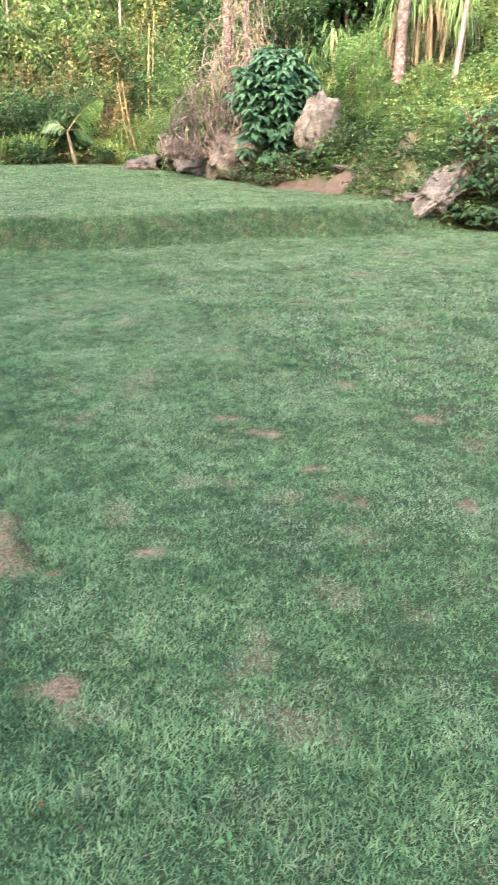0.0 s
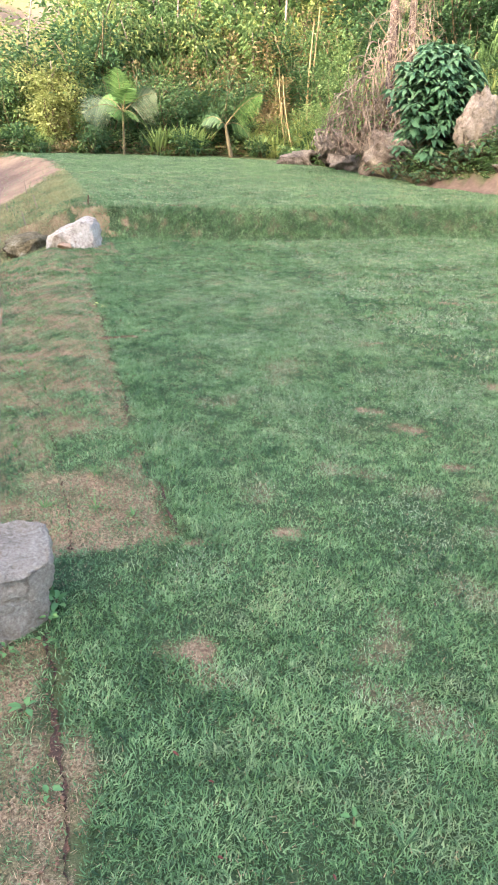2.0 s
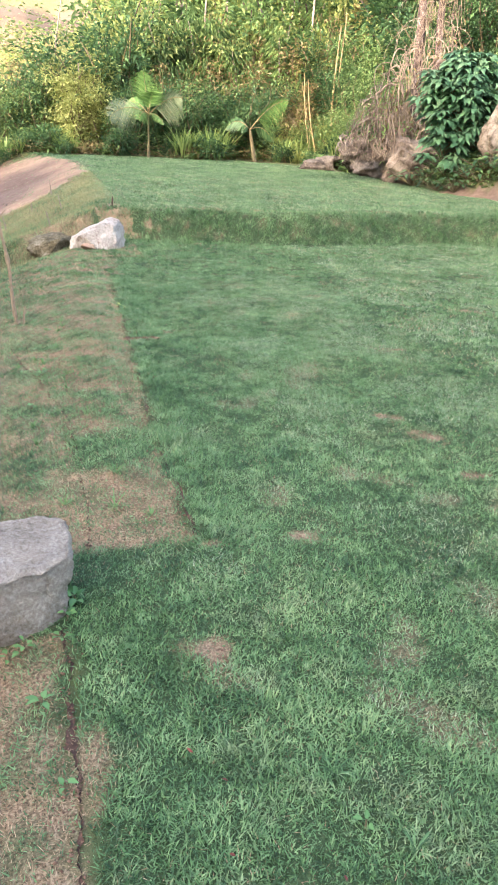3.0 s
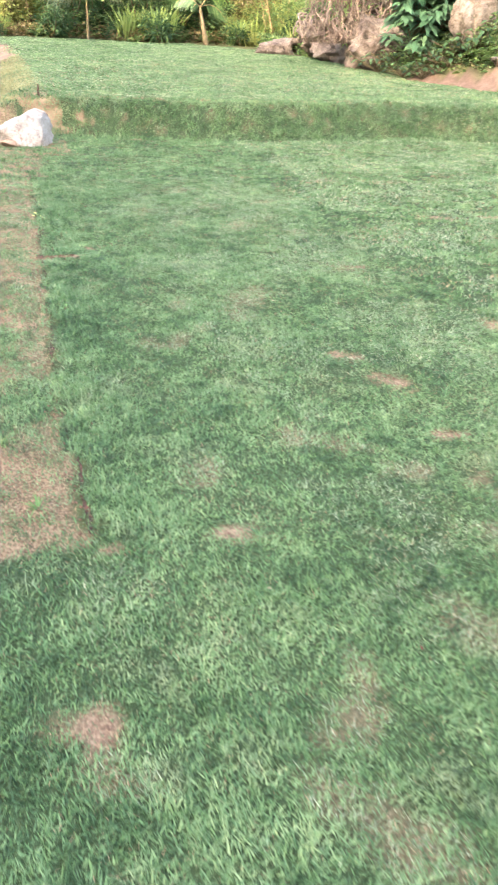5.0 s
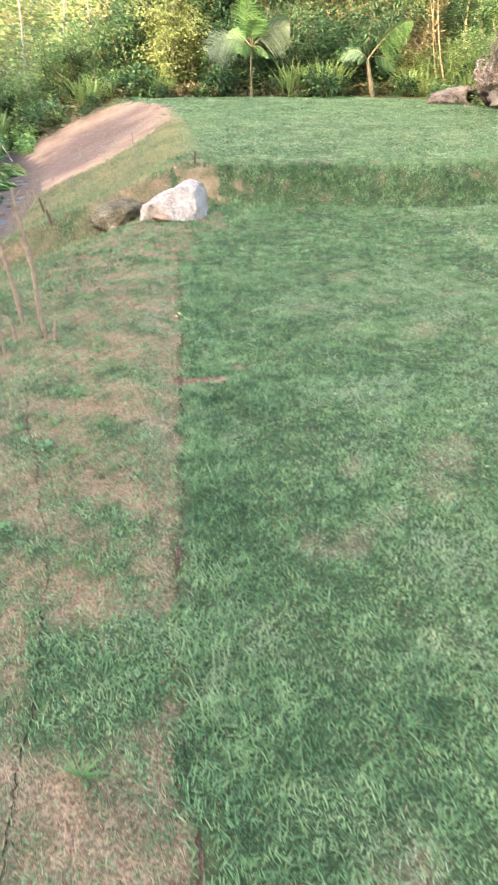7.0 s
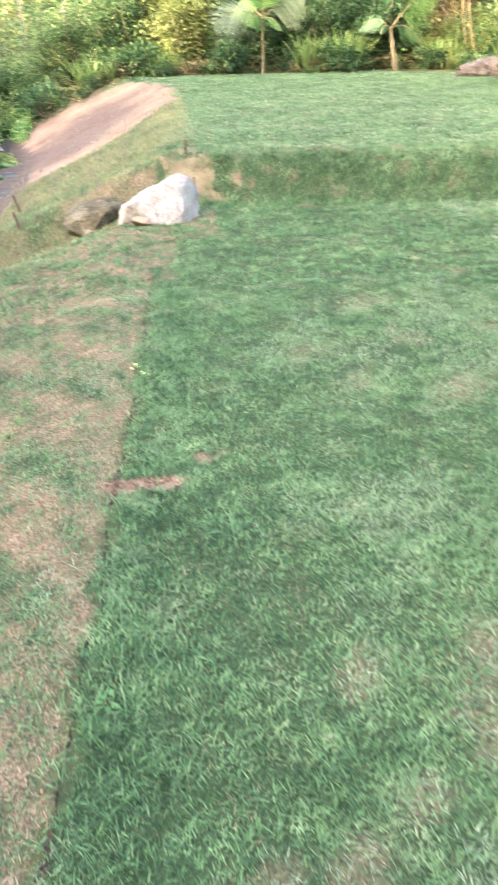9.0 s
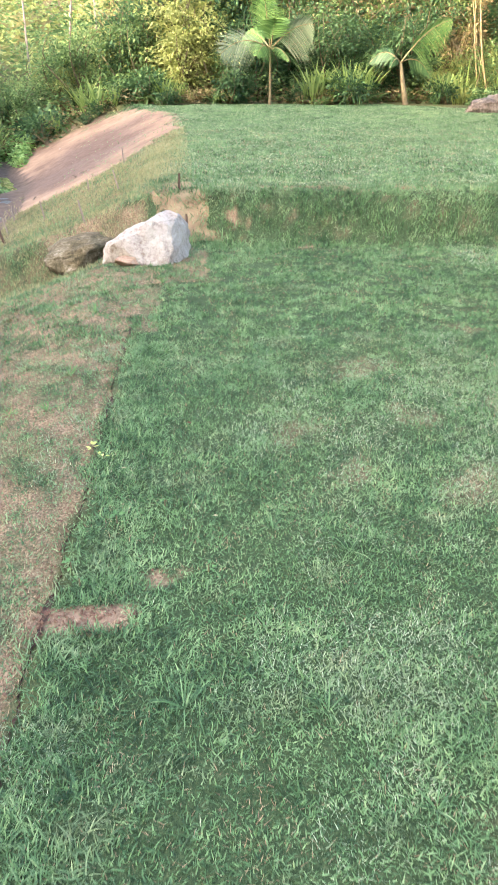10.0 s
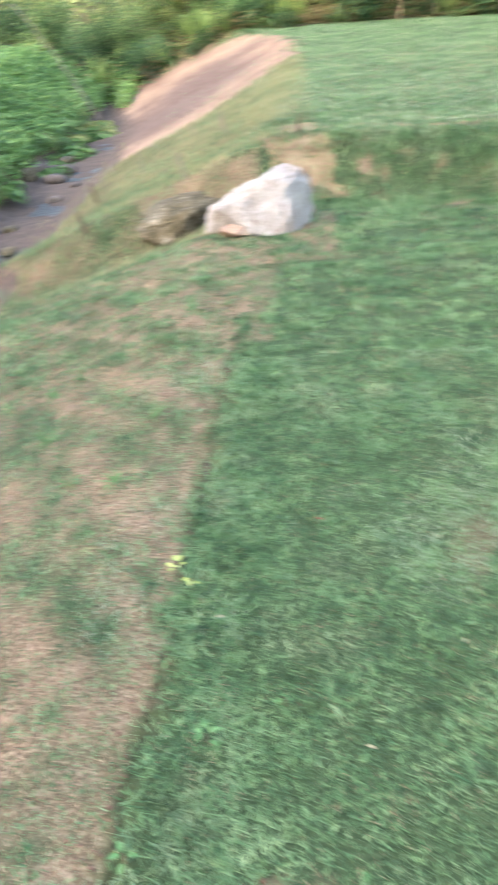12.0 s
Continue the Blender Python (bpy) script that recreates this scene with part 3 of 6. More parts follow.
def build_shade_ridge():
    """An unseen rise added behind the camera to keep the low sun off the lawn."""
    toward, across = -SUN_FROM, Vector((0.62, -0.78, 0)).normalized()
    q = np.concatenate([np.linspace(-70, -31, 30), np.linspace(-30, 5, 420), np.linspace(6, 60, 30)])
    lift = math.tan(radians(SUN_ELEVATION))
    # crest heights worked back from where the shadow's edge should fall
    shade = ((-25, 20, 0.9), (-20, 16.4, 1.0), (-18.4, 16.4, 0.3), (-17.5, 16.8, 0.5), (-16.6, 18, 1.3), (-14.4, 20.3, 0.7), (-12, 20, 1.7), (-9.2, 18.8, 2.9), (-7.2, 17.4, 3.5), (-6, 18, 3.2), (-5, 19.3, 2.0), (-3.8, 17.6, 1.4), (-2.5, 16, 1.4), (60, 12, 2.0))
    crown = np.interp(q, [s[0] for s in shade], [s[2] + lift * (38.0 + s[1]) for s in shade])
    crown = crown + 0.35 * waves(q, q * 0, 0.6, 0.2) + 0.25 * waves(q, q * 0, 0.2, 1.2)
    rows = []
    for back, share in ((-11.0, 0.0), (-5.0, 0.5), (-1.2, 0.93), (0.0, 1.0), (2.0, 0.92), (14.0, 0.0)):
        d = -38.0 - back
        rows.append(np.stack([toward.x * d + across.x * q, toward.y * d + across.y * q, crown * share - 0.4 * (share == 0)], 1))
    points = np.concatenate(rows)
    faces = np.concatenate([np.arange(479)[:, None] + [k * 480, k * 480 + 1, (k + 1) * 480 + 1, (k + 1) * 480] for k in range(5)])
    n = rough_material("shade_ridge_green", [(0.3, (0.02, 0.035, 0.012)), (0.6, (0.06, 0.09, 0.03))], 0.6, 4.0)
    tagged(link_mesh("shade_ridge", quick_mesh("shade_ridge", points, faces), n), "unseen rise added to shade the lawn from the low sun", "hill", kind="structure")


build_shade_ridge()


# ---- lawn ----
def blades(name, x, y, height, width, rng, material, label, lean=0.5, segments=2):
    count = len(x)
    z = land(x, y)
    swirl = 2.6 * waves(x, y, 0.13, 3.1) + 1.4 * waves(x, y, 0.7, 1.2)
    turn, bow = swirl + rng.normal(0, 1.9, count), rng.uniform(0.25, 1.0, count) * lean
    way = np.stack([np.cos(turn), np.sin(turn), np.zeros(count)], 1)
    face = turn + rng.normal(0, 0.9, count) + math.pi / 2
    side = np.stack([np.cos(face), np.sin(face), np.zeros(count)], 1) * (np.broadcast_to(width, count) / 2)[:, None]
    root = np.stack([x, y, z - 0.004], 1)
    h = np.broadcast_to(height, count)[:, None]
    up = np.array([0, 0, 1.0])
    tip = root + up * h * np.clip(1 - 0.48 * bow[:, None], 0.2, 1) + way * h * bow[:, None] * 1.1
    start = np.arange(count)[:, None]
    if segments == 1:
        points = np.stack([root - side, root + side, tip], 1).reshape(-1, 3)
        faces = start * 3 + [0, 1, 2]
    else:
        mid = root + (tip - root) * 0.55 + up * h * 0.09
        points = np.stack([root - side, root + side, mid + side * 0.8, mid - side * 0.8, tip], 1).reshape(-1, 3)
        faces = np.concatenate([start * 5 + [0, 1, 2], start * 5 + [0, 2, 3], start * 5 + [3, 2, 4]], 0)
    return tagged(link_mesh(name, quick_mesh(name, points, faces), material), label, "grass", kind="stuff")


def scatter(rng, x0, x1, y0, y1, per_square, keep):
    count = int((x1 - x0) * (y1 - y0) * per_square)
    x, y = rng.uniform(x0, x1, count), rng.uniform(y0, y1, count)
    ok = rng.uniform(size=count) < keep(x, y)
    return x[ok], y[ok]


def lush(x, y):
    on = (x < lawn_edge(y) + 0.1 * waves(x, y, 0.4)) & (y < 23.2 + 0.25 * waves(x, y, 0.6, 1.9)) & (x > -1.3)
    tuft = 0.86 + 0.24 * waves(x, y, 0.11, 0.5) + 0.12 * waves(x, y, 0.4, 2.5)
    return on * np.clip(tuft * (1 - 0.68 * dryness(x, y)), 0, 1) * (1 - 0.97 * earthiness(x, y)) * (1 - 0.9 * gap(x, y))


def strawy(x, y):
    on = (x < lawn_edge(y)) & (y < 23) & (x > -1.3)
    return on * np.clip(0.15 + 0.14 * waves(x, y, 0.5, 4.2) + 0.24 * waves(x + 0.06 * waves(x, y, 0.25, 0.7), y + 0.06 * waves(x, y, 0.21, 3.7), 0.12, 2.9) + dryness(x, y), 0, 1) * (1 - 0.97 * earthiness(x, y))


def near_zone(x, y):
    """The stretch of lawn beside which the camera passes."""
    return (x > -0.5) & (x < 3.4) & (y > 1.0) & (y < 9.0) | (x > 0.2) & (x < 3.9) & (y > 8.9) & (y < 11.7)


def build_lawn():
    rng = np.random.default_rng(11)
    edge = lambda x, y: np.exp(-(((x - np.interp(y, SOD_Y, SOD_X) - 0.12) / 0.16) ** 2)) * (y > 2.9)
    tall = lambda x, y: (0.018 + 0.013 * edge(x, y) + 0.005 * (waves(x, y, 0.35, 0.8) + 1) + 0.004 * waves(x, y, 0.09, 3.8)) * (1 - 0.35 * dryness(x, y))
    bent = lambda x, y, a: x + 0.12 * waves(x, y, 0.31, a) + 0.05 * waves(x, y, 0.07, a + 1)
    rough_tall = lambda x, y: 0.031 * np.clip(0.85 + 0.3 * waves(x, y, 0.30, 5.1) + 0.9 * waves(bent(x, y, 0.4), bent(y, x, 2.3), 0.10, 1.1), 0.35, 2.2)
    close = lambda x, y: (x < 2.5) & (y < 6.6) & (x > 0.1)
    x, y = scatter(rng, 0.1, 2.5, 1.0, 6.6, 16500, lush)
    blades("lawn_grass", x, y, tall(x, y) * rng.uniform(0.6, 1.5, len(x)), rng.uniform(0.0030, 0.0054, len(x)), rng, M_LAWN, "short green lawn grass, slightly ragged", 1.25)
    x, y = scatter(rng, 0.1, 2.5, 1.0, 6.6, 8000, lush)
    blades("lawn_grass", x, y, 0.85 * tall(x, y) * rng.uniform(0.6, 1.3, len(x)), rng.uniform(0.0040, 0.0068, len(x)), rng, M_LAWN, "low dense undergrowth of the lawn", 1.4, 1)
    x, y = scatter(rng, 0.2, 1.8, 1.05, 2.6, 9000, lush)
    blades("lawn_grass", x, y, 1.15 * tall(x, y) * rng.uniform(0.7, 1.4, len(x)), rng.uniform(0.0038, 0.0062, len(x)), rng, M_LAWN, "thick coarse lawn grass near the boulder", 1.1)
    x, y = scatter(rng, -0.5, 3.4, 1.0, 9.0, 19000, lambda x, y: lush(x, y) * ~close(x, y))
    blades("lawn_grass", x, y, tall(x, y) * rng.uniform(0.6, 1.5, len(x)), rng.uniform(0.0046, 0.0084, len(x)), rng, M_LAWN, "short green lawn grass beside the dried turf strip", 1.3, 1)
    x, y = scatter(rng, -0.7, 3.4, 1.0, 9.0, 9000, strawy)
    blades("dry_grass", x, y, 0.024 * rng.uniform(0.4, 1.3, len(x)), rng.uniform(0.0025, 0.0045, len(x)), rng, M_STRAW, "withered straw-coloured grass of dried turf", 1.3, 1)
    x, y = scatter(rng, 0.2, 3.9, 9.0, 11.7, 9500, lush)
    blades("lawn_grass", x, y, rough_tall(x, y) * rng.uniform(0.6, 1.3, len(x)), rng.uniform(0.006, 0.011, len(x)), rng, M_LAWN, "short green lawn grass before the terrace step", 1.1, 1)
    x, y = scatter(rng, 0.2, 3.9, 9.0, 11.7, 5000, strawy)
    blades("dry_grass", x, y, 0.026 * rng.uniform(0.5, 1.3, len(x)), rng.uniform(0.004, 0.0065, len(x)), rng, M_STRAW, "withered grass of the dried turf before the step", 1.2, 1)
    x, y = scatter(rng, -1.3, 9.0, 2.0, 13.2, 7600, lambda x, y: lush(x, y) * ~near_zone(x, y) * (x < 2.6 + y * 0.5))
    blades("lawn_grass", x, y, rough_tall(x, y) * rng.uniform(0.6, 1.3, len(x)), rng.uniform(0.007, 0.013, len(x)), rng, M_LAWN, "short green lawn grass on the lower terrace", 1.1, 1)
    x, y = scatter(rng, 3.4, 12.5, 3.0, 12.6, 4800, lambda x, y: lush(x, y) * (x > 2.6 + y * 0.47) * (x < 1.9 + y * 1.0) * ((x < 8.9) + (y > 6.0)))
    blades("lawn_grass", x, y, rough_tall(x, y) * 1.1 * rng.uniform(0.6, 1.3, len(x)), rng.uniform(0.008, 0.014, len(x)), rng, M_LAWN, "lawn grass towards the terrace step", 1.1, 1)
    x, y = scatter(rng, -1.3, 10.0, 3.0, 18.0, 2600, lambda x, y: strawy(x, y) * ~near_zone(x, y) * (x < 2.4 + y))
    blades("dry_grass", x, y, 0.035 * rng.uniform(0.5, 1.3, len(x)), rng.uniform(0.005, 0.009, len(x)), rng, M_STRAW, "withered grass on the bank and the terrace step", 1.1, 1)
    x, y = scatter(rng, -0.5, 10.4, 12.7, 23.4, 2300, lush)
    blades("lawn_grass", x, y, (0.036 + 0.008 * waves(x, y, 0.3, 5.1)) * rng.uniform(0.6, 1.3, len(x)), rng.uniform(0.014, 0.021, len(x)), rng, M_LAWN, "short even lawn grass on the upper terrace", 1.0, 1)
    x, y = scatter(rng, -0.3, 1.0, 1.0, 6.5, 12000, lambda x, y: strawy(x, y) * (dryness(x, y) > 0.3))
    blades("dry_grass", x, y, 0.02 * rng.uniform(0.5, 1.6, len(x)), rng.uniform(0.0025, 0.0045, len(x)), rng, M_STRAW, "matted withered grass of the dried turf", 1.6, 1)
    # worn patches, plus more pale blades rightwards and upwards that paint the brighter light
    paleness = lambda x, y: lush(x, y) * np.clip(np.maximum(1.3 * waves(x, y, 0.55, 7.7) + 0.5 * waves(x, y, 0.16, 4.7) - 0.55 - 0.5 * (1 - step(0.9, 1.9, x)) * (1 - step(2.0, 3.2, y)) + 0.62 * step(1.1, 3.0, x) + 0.35 * step(3.0, 7.0, x) + 0.5 * step(3.0, 5.5, y) * step(1.1, 2.2, x) + 0.75 * step(12.2, 13.0, y), 1.2 * around(x, y, PALE_SPOTS)), 0, 1)
    x, y = scatter(rng, 0.7, 3.4, 1.0, 9.0, 9500, paleness)
    blades("pale_grass", x, y, 0.028 * rng.uniform(0.5, 1.3, len(x)), rng.uniform(0.0025, 0.0045, len(x)), rng, M_THATCH, "pale grass in worn patches, thicker to the right to paint brighter light", 1.4, 1)
    x, y = scatter(rng, 1.0, 12.0, 2.0, 13.0, 2800, lambda x, y: paleness(x, y) * ~near_zone(x, y) * (x < 2.6 + y * 0.8))
    blades("pale_grass", x, y, 0.034 * rng.uniform(0.5, 1.3, len(x)), rng.uniform(0.005, 0.009, len(x)), rng, M_THATCH, "pale grass in worn patches further up, thicker where brighter light is painted", 1.2, 1)
    x, y = scatter(rng, 0.8, 10.2, 12.6, 23.2, 1250, lush)
    blades("pale_grass", x, y, 0.034 * rng.uniform(0.5, 1.3, len(x)), rng.uniform(0.009, 0.015, len(x)), rng, M_THATCH, "pale short grass all over the upper terrace", 1.3, 1)
    x, y = scatter(rng, 1.2, 10.6, 11.55, 12.3, 4200, lambda x, y: lush(x, y) * (1 - 0.8 * dryness(x, y)))
    blades("step_grass", x, y, (0.065 + 0.045 * waves(x, y, 0.16, 1.1)) * rng.uniform(0.5, 1.3, len(x)), rng.uniform(0.008, 0.013, len(x)), rng, M_LAWN, "longer ragged grass on the face of the terrace step", 0.9, 1)


build_lawn()


# ---- stones ----
def build_near_boulder():
    """The flat-topped grey block beside the path: a box with sloping sides and a worn front corner."""
    bm = bmesh.new()
    bmesh.ops.create_cube(bm, size=1.0)
    bmesh.ops.subdivide_edges(bm, edges=bm.edges[:], cuts=34, use_grid_fill=True)
    for v in bm.verts:
        p = v.co.copy()
        # worn corners: pull the box towards a ball near its corners
        r = (abs(p.x) ** 7 + abs(p.y) ** 7 + abs(p.z) ** 7) ** (1 / 7)
        p *= 0.5 / max(r, 0.3) * (max(abs(p.x), abs(p.y), abs(p.z)) / 0.5)
        low = 0.5 - p.z
        p.x -= 0.13 * low * (1 if p.x > 0 else 0.0)
        p.y += 0.24 * low * (1 if p.y < 0 else 0.0)
        cut = p.x * 0.55 - p.y * 0.83 - 0.38
        if cut > 0:
            p -= Vector((0.55, -0.83, 0)) * cut * 0.75
        p = Vector((p.x * 0.86, p.y * 0.52, p.z * 0.36))
        q = p * 5.0
        p += v.normal * (0.026 * noise.noise(q * 0.7) + 0.012 * noise.noise(q * 2.3) + 0.009 * noise.noise(q * 6.5) + 0.008 * noise.noise(q * 15) - 0.006 * abs(noise.noise(q * 22)))
        p.z += 0.035 * p.x
        v.co = p
    ob = part("boulder", bm, M_ROCK_GREY, None)
    ob.matrix_basis = pose(-0.13, 2.57, 0.07, 0, -1, 3)
    tagged(ob, "large grey flat-topped boulder at the edge of the lawn", "boulder")


build_near_boulder()


def build_white_stone():
    """The pale wedge-shaped stone at the foot of the terrace step, higher at one end with a cleaved face."""
    bm = bmesh.new()
    bmesh.ops.create_icosphere(bm, subdivisions=5, radius=1.0)
    planes = (((0.93, -0.36, 0.05), 0.66), ((-0.38, 0.05, 0.93), 0.42), ((0.1, -0.93, 0.36), 0.50), ((-0.55, -0.75, -0.3), 0.70), ((0.05, 0.98, 0.1), 0.5),
              ((-0.92, -0.1, 0.35), 0.80), ((0.25, -0.25, 0.95), 0.62), ((0, 0, -1), 0.45), ((0.68, -0.73, 0.1), 0.70))
    for v in bm.verts:
        for normal, d in planes:
            normal = Vector(normal).normalized()
            over = v.co.dot(normal) - d
            if over > 0:
                v.co -= normal * over * 0.94
        q = v.co * 2.6
        v.co += v.co.normalized() * (0.06 * noise.noise(q) + 0.09 * abs(noise.noise(q * 2.0)) - 0.05 + 0.022 * noise.noise(q * 6) + 0.012 * noise.noise(q * 14))
        v.co = Vector((v.co.x * 0.43, v.co.y * 0.40, v.co.z * 0.385))
    ob = part("stone", bm, M_ROCK_WHITE, None)
    ob.matrix_basis = pose(1.14, 11.22, 0.13, 0, -7, 2)
    tagged(ob, "pale white angular stone at the foot of the terrace step", "stone")


build_white_stone()
boulder("stone", on_land(0.52, 11.74), (0.46, 0.27, 0.20), M_ROCK_MOSS, "dark mossy stone half sunk in the bank", 4, 18, cuts=12, rough=0.16, sink=0.13, tip=-10)
boulder("stone", on_land(0.98, 10.98), (0.13, 0.08, 0.06), M_EARTH, "small brown stone under the pale one", 9, 30, sink=0.02)


def build_turf_slab():
    """A piece of dried turf laid over the end of the terrace step."""
    us, vs = np.linspace(0, 1, 14), np.linspace(0, 1, 22)
    bm = bmesh.new()
    grid = []
    for v in vs:
        row = []
        for u in us:
            left, right = 1.12 + 0.10 * v + 0.03 * math.sin(8 * v), 1.78 - 0.08 * v + 0.025 * math.sin(13 * v)
            x = left + (right - left) * u + 0.012 * math.sin(9 * v + 3 * u)
            y = 11.70 + 1.10 * v + 0.03 * u + 0.012 * math.sin(11 * u + 2 * v)
            row.append(bm.verts.new((x, y, float(land(x, y)) - 0.006 + 0.016 * (math.sin(math.pi * u) * math.sin(math.pi * min(1, v + 0.03))) ** 0.35 + 0.012 * noise.noise(Vector((x * 9, y * 9, 0))))))
        grid.append(row)
    for j in range(len(vs) - 1):
        for i in range(len(us) - 1):
            bm.faces.new((grid[j][i], grid[j][i + 1], grid[j + 1][i + 1], grid[j + 1][i]))
    extruded = bmesh.ops.extrude_face_region(bm, geom=bm.faces[:])
    for v in extruded["geom"]:
        if isinstance(v, bmesh.types.BMVert):
            v.co.z -= 0.06
    bmesh.ops.recalc_face_normals(bm, faces=bm.faces[:])
    tagged(part("turf_slab", bm, M_TURF, None), "dried tan turf slab over the end of the terrace step", "turf")


build_turf_slab()

rng_stream = np.random.default_rng(21)
for k in range(16):
    sx, sy = (rng_stream.uniform(-1.9, -1.15), rng_stream.uniform(12.5, 19.0)) if k > 6 else (rng_stream.uniform(-2.15, -1.7), rng_stream.uniform(15.8, 17.4))
    s = rng_stream.uniform(0.04, 0.10) if k > 6 else rng_stream.uniform(0.10, 0.17)
    boulder("stream_stone", Vector((sx, sy, max(float(land(sx, sy)), -0.62))), (s * 1.3, s, s * 0.7), (M_ROCK_BROWN, M_ROCK_MOSS, M_ROCK_BROWN)[k % 3],
            "small weathered stone along the stream", 40 + k, rng_stream.uniform(0, 180), sink=s * 0.45, group="stones along the stream", subdivisions=2)

boulder("rock_outcrop", on_land(10.12, 15.6), (0.78, 0.5, 1.0), M_ROCK_PINK, "weathered pinkish rock face on the hillside", 13, 10, cuts=16, rough=0.20, category="rock", sink=0.95, subdivisions=5)
boulder("rock_outcrop", on_land(10.05, 16.2), (0.66, 0.5, 0.62), M_ROCK_MOSS, "upper ledge of the weathered rock face", 16, 50, cuts=12, rough=0.24, category="rock", sink=0.5, subdivisions=5)
boulder("rock_slab", on_land(10.74, 12.1), (0.88, 0.52, 0.24), M_ROCK_PINK, "slanting pinkish rock slab at the lawn's corner", 23, 15, cuts=10, rough=0.24, category="rock", sink=0.30, subdivisions=5, tip=-36)
boulder("rock_slab", on_land(10.36, 12.02), (0.34, 0.24, 0.22), M_ROCK_PINK, "smaller cracked rock at the foot of the slab", 25, 70, cuts=10, rough=0.24, category="rock", sink=0.14, subdivisions=4)
boulder("rock_slab", on_land(10.25, 12.5), (0.40, 0.26, 0.16), M_ROCK_PINK, "low broken rock beside the slab", 27, 20, cuts=10, rough=0.24, category="rock", sink=0.1, subdivisions=4)
rng_stones = np.random.default_rng(17)
for k, (x, y) in enumerate(((9.9, 14.5), (10.05, 14.2), (10.35, 13.7), (10.2, 13.2))):
    s = rng_stones.uniform(0.08, 0.2)
    boulder("hillside_stone", on_land(x, y), (s * 1.5, s, s * 0.5), M_ROCK_PINK, "small weathered stone in the bare earth", 140 + k, rng_stones.uniform(0, 180), cuts=12, rough=0.3, sink=s * 0.3, group="stones in the hillside", subdivisions=3)
boulder("rock_outcrop", on_land(8.85, 17.8), (0.85, 0.5, 0.62), M_ROCK_BROWN, "brown rock ledge under the dead vines", 35, -55, cuts=12, rough=0.26, category="rock", sink=0.2, subdivisions=5)
boulder("rock_outcrop", on_land(8.85, 19.0), (0.95, 0.5, 0.58), M_ROCK_BROWN, "cracked rock ledge beside the hollow log", 37, -70, cuts=12, rough=0.26, category="rock", sink=0.2, subdivisions=5)


def build_hollow_log():
    """A short hollow log end lying against the ledge, its dark mouth towards the lawn."""
    log = base("hollow_log", on_land(8.22, 20.8), "pale hollow log with a dark open mouth", "log")

    def lathe(profile, rough):
        turn = np.arange(20) * 2 * math.pi / 20
        rings = []
        for y, r in profile:
            ring = np.stack([r * 1.15 * np.cos(turn), np.full(20, y) + 0.03 * np.sin(turn * 3), r * np.sin(turn)], 1)
            bend = np.array([noise.noise(Vector(p) * 5.0) + 0.5 * noise.noise(Vector(p) * 13.0) for p in ring])
            rings.append(ring * (1 + rough * bend[:, None]) + np.array([0.1 - 0.25 * y, 0, 0.15]))
        points = np.concatenate(rings)
        faces = [[k * 20 + a, k * 20 + (a + 1) % 20, (k + 1) * 20 + (a + 1) % 20, (k + 1) * 20 + a] for k in range(len(profile) - 1) for a in range(20)]
        return points, faces

    link_mesh("bark", quick_mesh("bark", *lathe(((0.9, 0.12), (0.7, 0.2), (0.45, 0.24), (0.2, 0.25), (0.02, 0.24), (-0.08, 0.21), (-0.11, 0.17), (-0.08, 0.135), (0.0, 0.12)), 0.35)), M_ROCK_BROWN, log)
    link_mesh("hollow", quick_mesh("hollow", *lathe(((-0.02, 0.145), (0.1, 0.13), (0.3, 0.11), (0.55, 0.07), (0.6, 0.01)), 0.1)), M_PEG, log, "dark brown inside")


build_hollow_log()
boulder("rock_outcrop", on_land(8.58, 20.0), (0.6, 0.4, 0.5), M_ROCK_BROWN, "cracked brown rock between the ledge and the log", 41, 40, cuts=12, rough=0.24, category="rock", sink=0.12, subdivisions=5)
boulder("rock_outcrop", on_land(7.75, 21.0), (0.5, 0.25, 0.2), M_ROCK_BROWN, "low pale rock beside the hollow log", 39, 10, cuts=8, rough=0.2, category="rock", sink=0.1)


# ---- pegs, stakes and saplings on the bank ----
def build_peg(x, y, tall, thick, lean_x, lean_y, material, label, name="peg", group="pegs in the bank"):
    t = np.linspace(0, 1, 6)
    path = np.stack([lean_x * t * tall, lean_y * t * tall, -0.05 + (tall + 0.05) * t], 1)[None]
    path[0, 1:-1, :2] += 0.012 * np.sin(np.arange(4) * 2.1 + x * 9)[:, None] * tall
    ob = link_mesh(name, quick_mesh(name, *tubes(path, (thick * (1 - 0.35 * t))[None], 6)), material)
    ob.location = on_land(x, y)
    return tagged(ob, label, "stake", group)


for x, y, tall, lean in ((1.43, 12.26, 0.16, 0.06), (1.49, 11.80, 0.22, 0.0), (-0.31, 11.98, 0.16, -0.3), (-0.56, 13.59, 0.20, -0.35)):
    build_peg(x, y, tall, 0.018, lean, 0.0, M_PEG, "short dark wooden peg driven into the bank")
for x, y, tall, lean in ((0.69, 16.3, 0.24, -0.1), (0.77, 13.68, 0.22, -0.3), (-0.14, 13.96, 0.24, -0.2), (0.52, 12.14, 0.2, -0.25), (-0.70, 14.5, 0.2, -0.25), (-0.81, 15.54, 0.22, -0.1), (0.30, 14.9, 0.16, -0.1)):
    build_peg(x, y, tall, 0.012, lean, 0.05, M_BARK_PALE, "pale thin wooden peg on the grassy bank")
